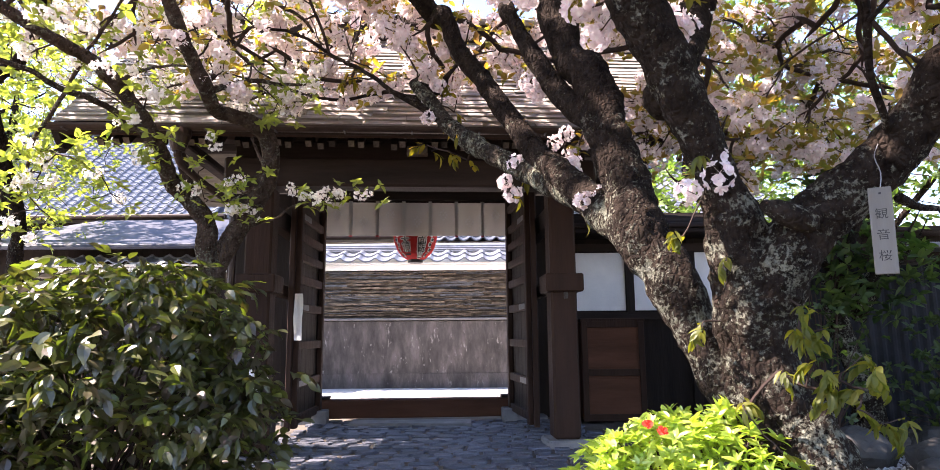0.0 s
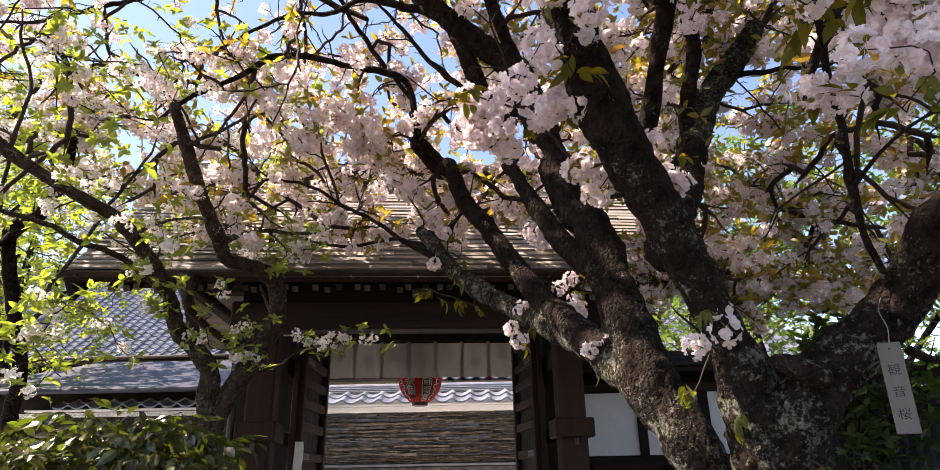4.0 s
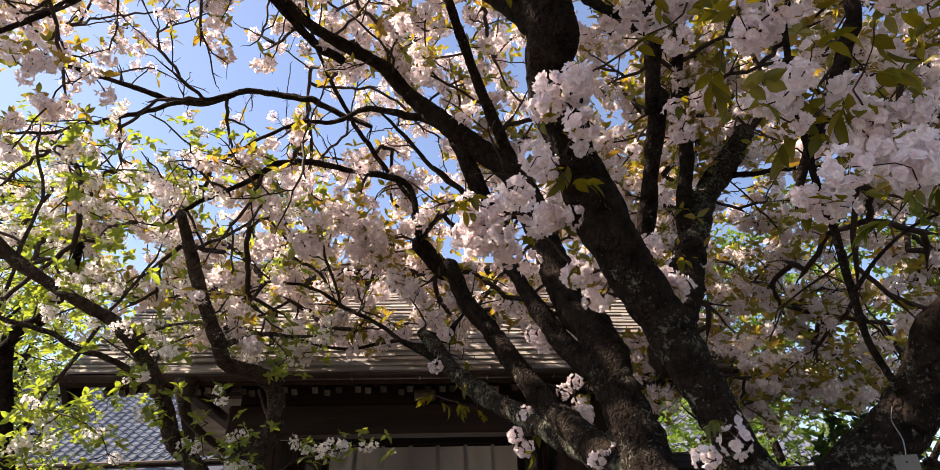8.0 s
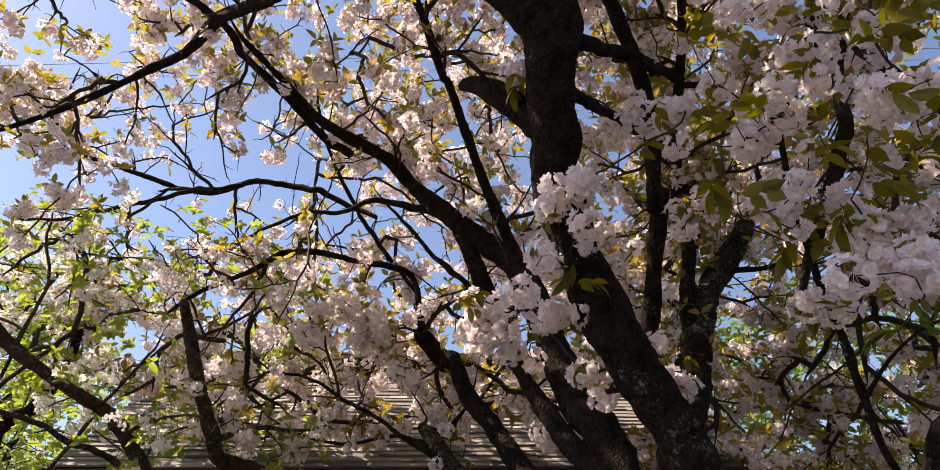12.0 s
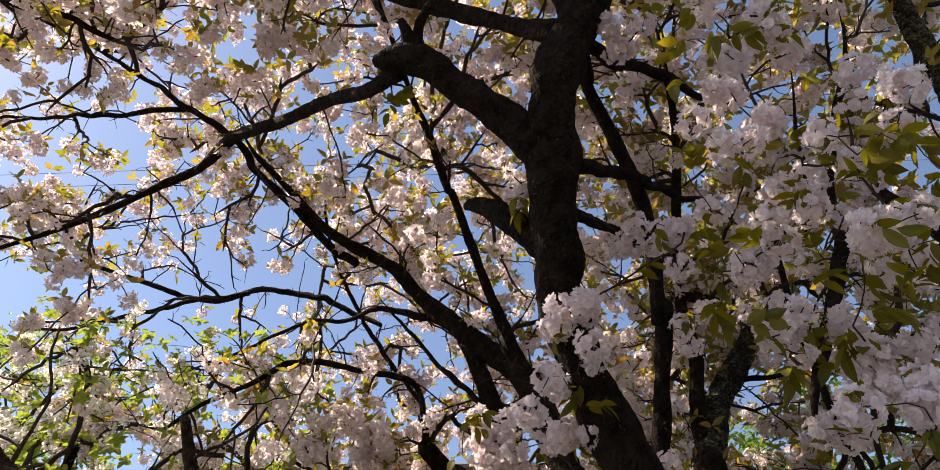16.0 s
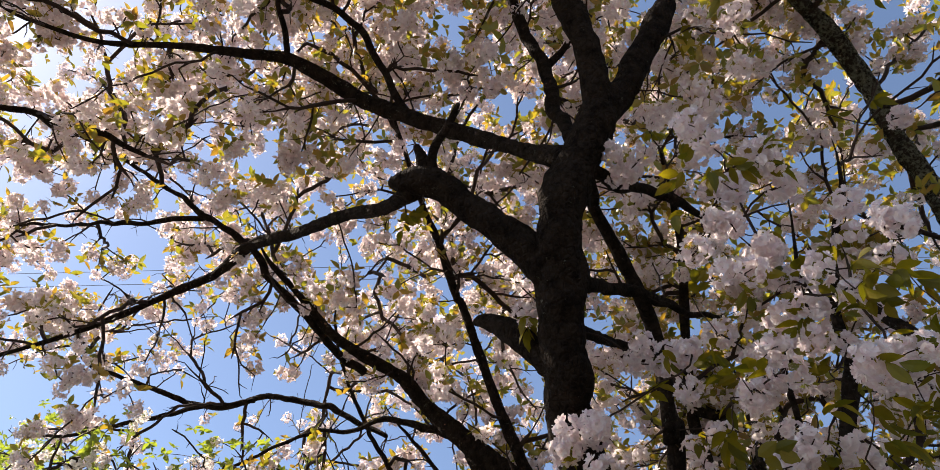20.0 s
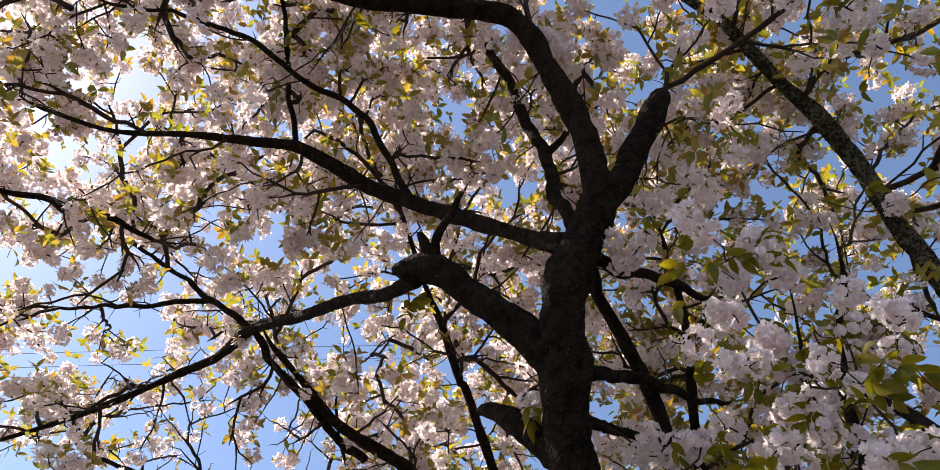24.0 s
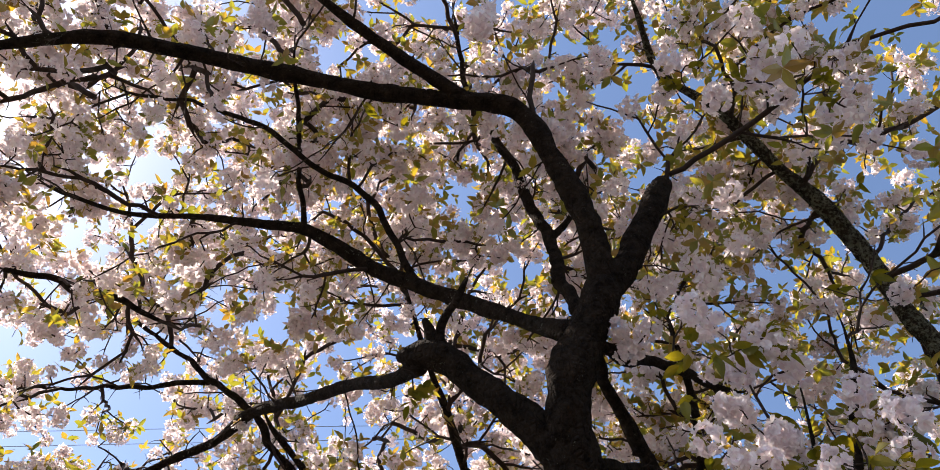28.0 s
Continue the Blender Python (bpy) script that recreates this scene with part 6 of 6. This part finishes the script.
v, f = stamp(GREEN_TUFTS, [p + np.array((trng.gauss(0, 0.09), trng.gauss(0, 0.09), trng.gauss(0, 0.07))) for p in wreach for k in range(3) if trng.random() < 0.75], trng, 0.8, (0.7, 1.2))
tagged(mesh_object("leaves", v, f, M_LEAF_G, white_cherry, "bright fresh green leaves"), kind="stuff")

opts = fill(trng, 230, (-5.4, 5.8, 4.6), (1.9, 1.6, 1.5), lambda p: p.z > 3.3)
oreach = grow(old_tree, opts, 2.4, 0.002)
v, f = stamp(GREEN_TUFTS, [p + np.array((trng.gauss(0, 0.12), trng.gauss(0, 0.12), trng.gauss(0, 0.1))) for p in oreach for k in range(5)], trng, 0.8, (0.8, 1.3))
tagged(mesh_object("leaves", v, f, M_LEAF_G, old_tree, "bright fresh green leaves"), kind="stuff")


def green_tree(x, y, height, spread, count, label, material=M_FAR_LEAF, seed=0, low=0.35):
    """A garden tree farther off: trunk, forking limbs, twigs and many leaf tufts."""
    rng = random.Random(seed)
    tree = empty("garden_tree", (0, 0, 0), label=label, category="tree", group="garden trees behind")
    name = tree.name
    tree_bark[name] = M_BARK
    limb("trunk", tree, (x, y, -0.05, 0.16), (x + rng.uniform(-0.1, 0.1), y, height * 0.25, 0.12), (x + rng.uniform(-0.3, 0.3), y, height * 0.5, 0.09), (x + rng.uniform(-0.4, 0.4), y, height * 0.85, 0.03))
    for k in range(6):
        a, h = k * 2.4 + rng.uniform(-0.3, 0.3), height * rng.uniform(low - 0.05, 0.6)
        limb("limb", tree, (x, y, h, 0.06), (x + 0.4 * spread * math.cos(a), y + 0.4 * spread * math.sin(a), h + 0.12 * height, 0.04), (x + 0.8 * spread * math.cos(a), y + 0.8 * spread * math.sin(a), h + 0.22 * height, 0.015))
    pts = fill(rng, count, (x, y, height * 0.66), (spread, spread, height * 0.36), lambda p: p.z > height * low)
    got = grow(tree, pts, 2.5, 0.003)
    v, f = stamp(GREEN_TUFTS, [p + np.array((rng.gauss(0, 0.15), rng.gauss(0, 0.15), rng.gauss(0, 0.12))) for p in got for k in range(5)], rng, 0.8, (1.1, 1.9))
    tagged(mesh_object("leaves", v, f, material, tree, "mass of small green leaves"), kind="stuff")
    return tree


green_tree(-9.5, 12.5, 8.0, 2.6, 380, "maple with fresh light green leaves behind the annex", M_LEAF_G, 1)
green_tree(-8.6, 9.6, 6.8, 2.0, 300, "maple with fresh light green leaves by the fence", M_LEAF_G, 2, 0.56)
green_tree(6.6, 10.4, 7.5, 2.6, 380, "leafy green garden tree behind the wall", M_FAR_LEAF, 3, 0.25)
green_tree(8.5, 8.0, 6.5, 2.4, 340, "leafy green garden tree behind the fence", M_FAR_LEAF, 4, 0.25)
green_tree(4.3, 9.9, 4.6, 1.6, 130, "leafy dark green garden tree behind the side building", M_FAR_LEAF, 6, 0.3)
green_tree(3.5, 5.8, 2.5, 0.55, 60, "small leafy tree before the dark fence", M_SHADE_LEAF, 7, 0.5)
green_tree(4.6, 13.6, 8.5, 2.6, 320, "leafy green tree by the street", M_FAR_LEAF, 5, 0.3)


# ---- shrubs ----
def shrub(name, label, centre, radii, count, tuft, material, stems, seed, scale=(0.8, 1.2), core=0.55, flat=1.0):
    rng = random.Random(seed)
    sh = empty(name, (centre[0], centre[1], 0), label=label, category="shrub")
    pts = []
    while len(pts) < count:
        q = Vector((rng.gauss(0, 1), rng.gauss(0, 1), rng.gauss(0, 1))).normalized()
        rr = rng.uniform(core, 1.0) ** 0.6 * (1 + 0.16 * noise.noise(q * 2.1 + Vector((seed, 0, 0))))
        p = (q.x * radii[0] * rr, q.y * radii[1] * rr, centre[2] + q.z * radii[2] * rr)
        if p[2] > 0.04:
            pts.append(np.array(p))
    v, f = stamp(tuft, pts, rng, flat, scale)
    tagged(mesh_object("leaves", v, f, material, sh), kind="stuff")
    V, F, b = [], [], 0
    for k in range(stems):
        q = pts[rng.randrange(len(pts))]
        foot = np.array((rng.uniform(-0.2, 0.2) * radii[0], rng.uniform(-0.2, 0.2) * radii[1], -0.03))
        mid = foot * 0.6 + q * 0.4 + np.array((0, 0, 0.1))
        tv, tf = tube(spline([(*foot, 0.012), (*mid, 0.008), (*(q * 0.97), 0.003)], 0.12), 5)
        V.append(tv)
        F += [[b + i for i in g] for g in tf]
        b += len(tv)
    tagged(mesh_object("stems", [tuple(q) for q in np.vstack(V).tolist()], F, M_TWIG, sh), kind="stuff")
    return sh


CAM_TUFTS = [shoot(80 + k, 3 + k % 3, 0.082, 0.0205, 0.12, 0.1 + 0.25 * (k % 4)) for k in range(12)]
AZ_TUFTS = [spray(90 + k, 7, 0.042, 0.0085, 0.35) for k in range(6)]
shrub("camellia_bush", "dense camellia bush with dark glossy leaves", (-1.85, 3.3, 0.72), (0.92, 0.62, 0.76), 1900, CAM_TUFTS, M_CAMELLIA, 90, 31, (0.8, 1.25), 0.4, 0.5)
shrub("camellia_bush", "dense camellia bush with dark glossy leaves", (-3.0, 3.5, 0.66), (0.8, 0.6, 0.7), 1100, CAM_TUFTS, M_CAMELLIA, 60, 32, (0.8, 1.25), 0.4, 0.5)
azalea = shrub("azalea_bush", "clipped azalea bush with bright green leaves", (0.74, 2.15, 0.385), (0.47, 0.34, 0.365), 2000, AZ_TUFTS, M_AZALEA, 60, 33, (0.8, 1.3), 0.6, 0.6)
for x, y, z in ((-0.216, -0.187, 0.735), (-0.178, -0.2, 0.718)):
    v, f = flower(random.Random(int(x * 100) + 7), 0.017, True)
    o = mesh_object("flower", [tuple(q) for q in v.tolist()], f, M_RED_PETAL, azalea, "red azalea flower")
    o.location, o.rotation_euler = (x, y, z), (0.7, 0, 0)
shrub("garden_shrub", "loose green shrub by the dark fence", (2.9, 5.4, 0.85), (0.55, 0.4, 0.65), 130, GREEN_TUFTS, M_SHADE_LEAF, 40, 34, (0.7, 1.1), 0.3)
shrub("garden_shrub", "green shrub by the rocks, shade in its leaf colour", (4.3, 5.5, 0.6), (0.7, 0.4, 0.7), 300, GREEN_TUFTS, M_SHADE_LEAF, 40, 35, (0.8, 1.2), 0.3)

# ---- paving stones, each one a piece of its own ----
prng = random.Random(11)
row, y = 0, 4.95
while y < 7.85:
    dy = prng.uniform(0.125, 0.175)
    x = -2.0 + prng.uniform(0, 0.2)
    while x < 1.2:
        dx = prng.uniform(0.15, 0.29)
        n = prng.choice((7, 8, 9))
        bm = bmesh.new()
        lo, hi = [], []
        tilt = (prng.uniform(-0.03, 0.03), prng.uniform(-0.03, 0.03))
        for k in range(n):
            a = 2 * math.pi * (k + prng.uniform(-0.2, 0.2)) / n
            ex, ey = abs(math.cos(a)) ** 0.6 * math.copysign(1, math.cos(a)), abs(math.sin(a)) ** 0.6 * math.copysign(1, math.sin(a))
            px, py = 0.5 * dx * 0.95 * ex, 0.5 * dy * 0.95 * ey
            lo.append(bm.verts.new((px, py, -0.03)))
            hi.append(bm.verts.new((px * 0.9, py * 0.88, 0.006 + tilt[0] * px + tilt[1] * py)))
        for k in range(n):
            bm.faces.new((lo[k], lo[(k + 1) % n], hi[(k + 1) % n], hi[k]))
        bm.faces.new(hi)
        st = part("paving_stone", bm, M_STONE, paving)
        st.location = (x + dx / 2, y + dy / 2 + prng.uniform(-0.035, 0.035) + 0.03 * math.sin(3 * x + row), prng.uniform(-0.004, 0.006))
        x += dx
    y += dy
    row += 1
part("step_slab", box(-1.4, 0.0, 7.45, 7.78, -0.03, 0.035, 0.012), M_KERB, paving, "long flat stone slab before the threshold")

# ---- roof boards of the gate's garden side ----
brng = random.Random(5)
courses = 24
for c in range(courses):
    d0 = LENGTH * c / courses
    x = -3.02 - brng.uniform(0, 0.3)
    while x < 3.0:
        w = brng.uniform(0.35, 1.1)
        x0, x1 = max(x, -3.02), min(x + w, 3.02)
        if x1 - x0 > 0.05:
            bm = box(x0, x1 - 0.006, d0 - 0.02 + brng.uniform(-0.015, 0.015), d0 + 0.12, 0.0, 0.02, 0)
            lift, skew = brng.uniform(0.014, 0.032), brng.uniform(-0.008, 0.008)
            for v in bm.verts:
                v.co.z += (lift if v.co.y < d0 + 0.05 else 0.004) + skew * (v.co.x - x0)
                y, z = slope_point(v.co.y, v.co.z)
                v.co.y, v.co.z = y, z
            part("roof_board", bm, M_SHINGLE, gate)
        x += w
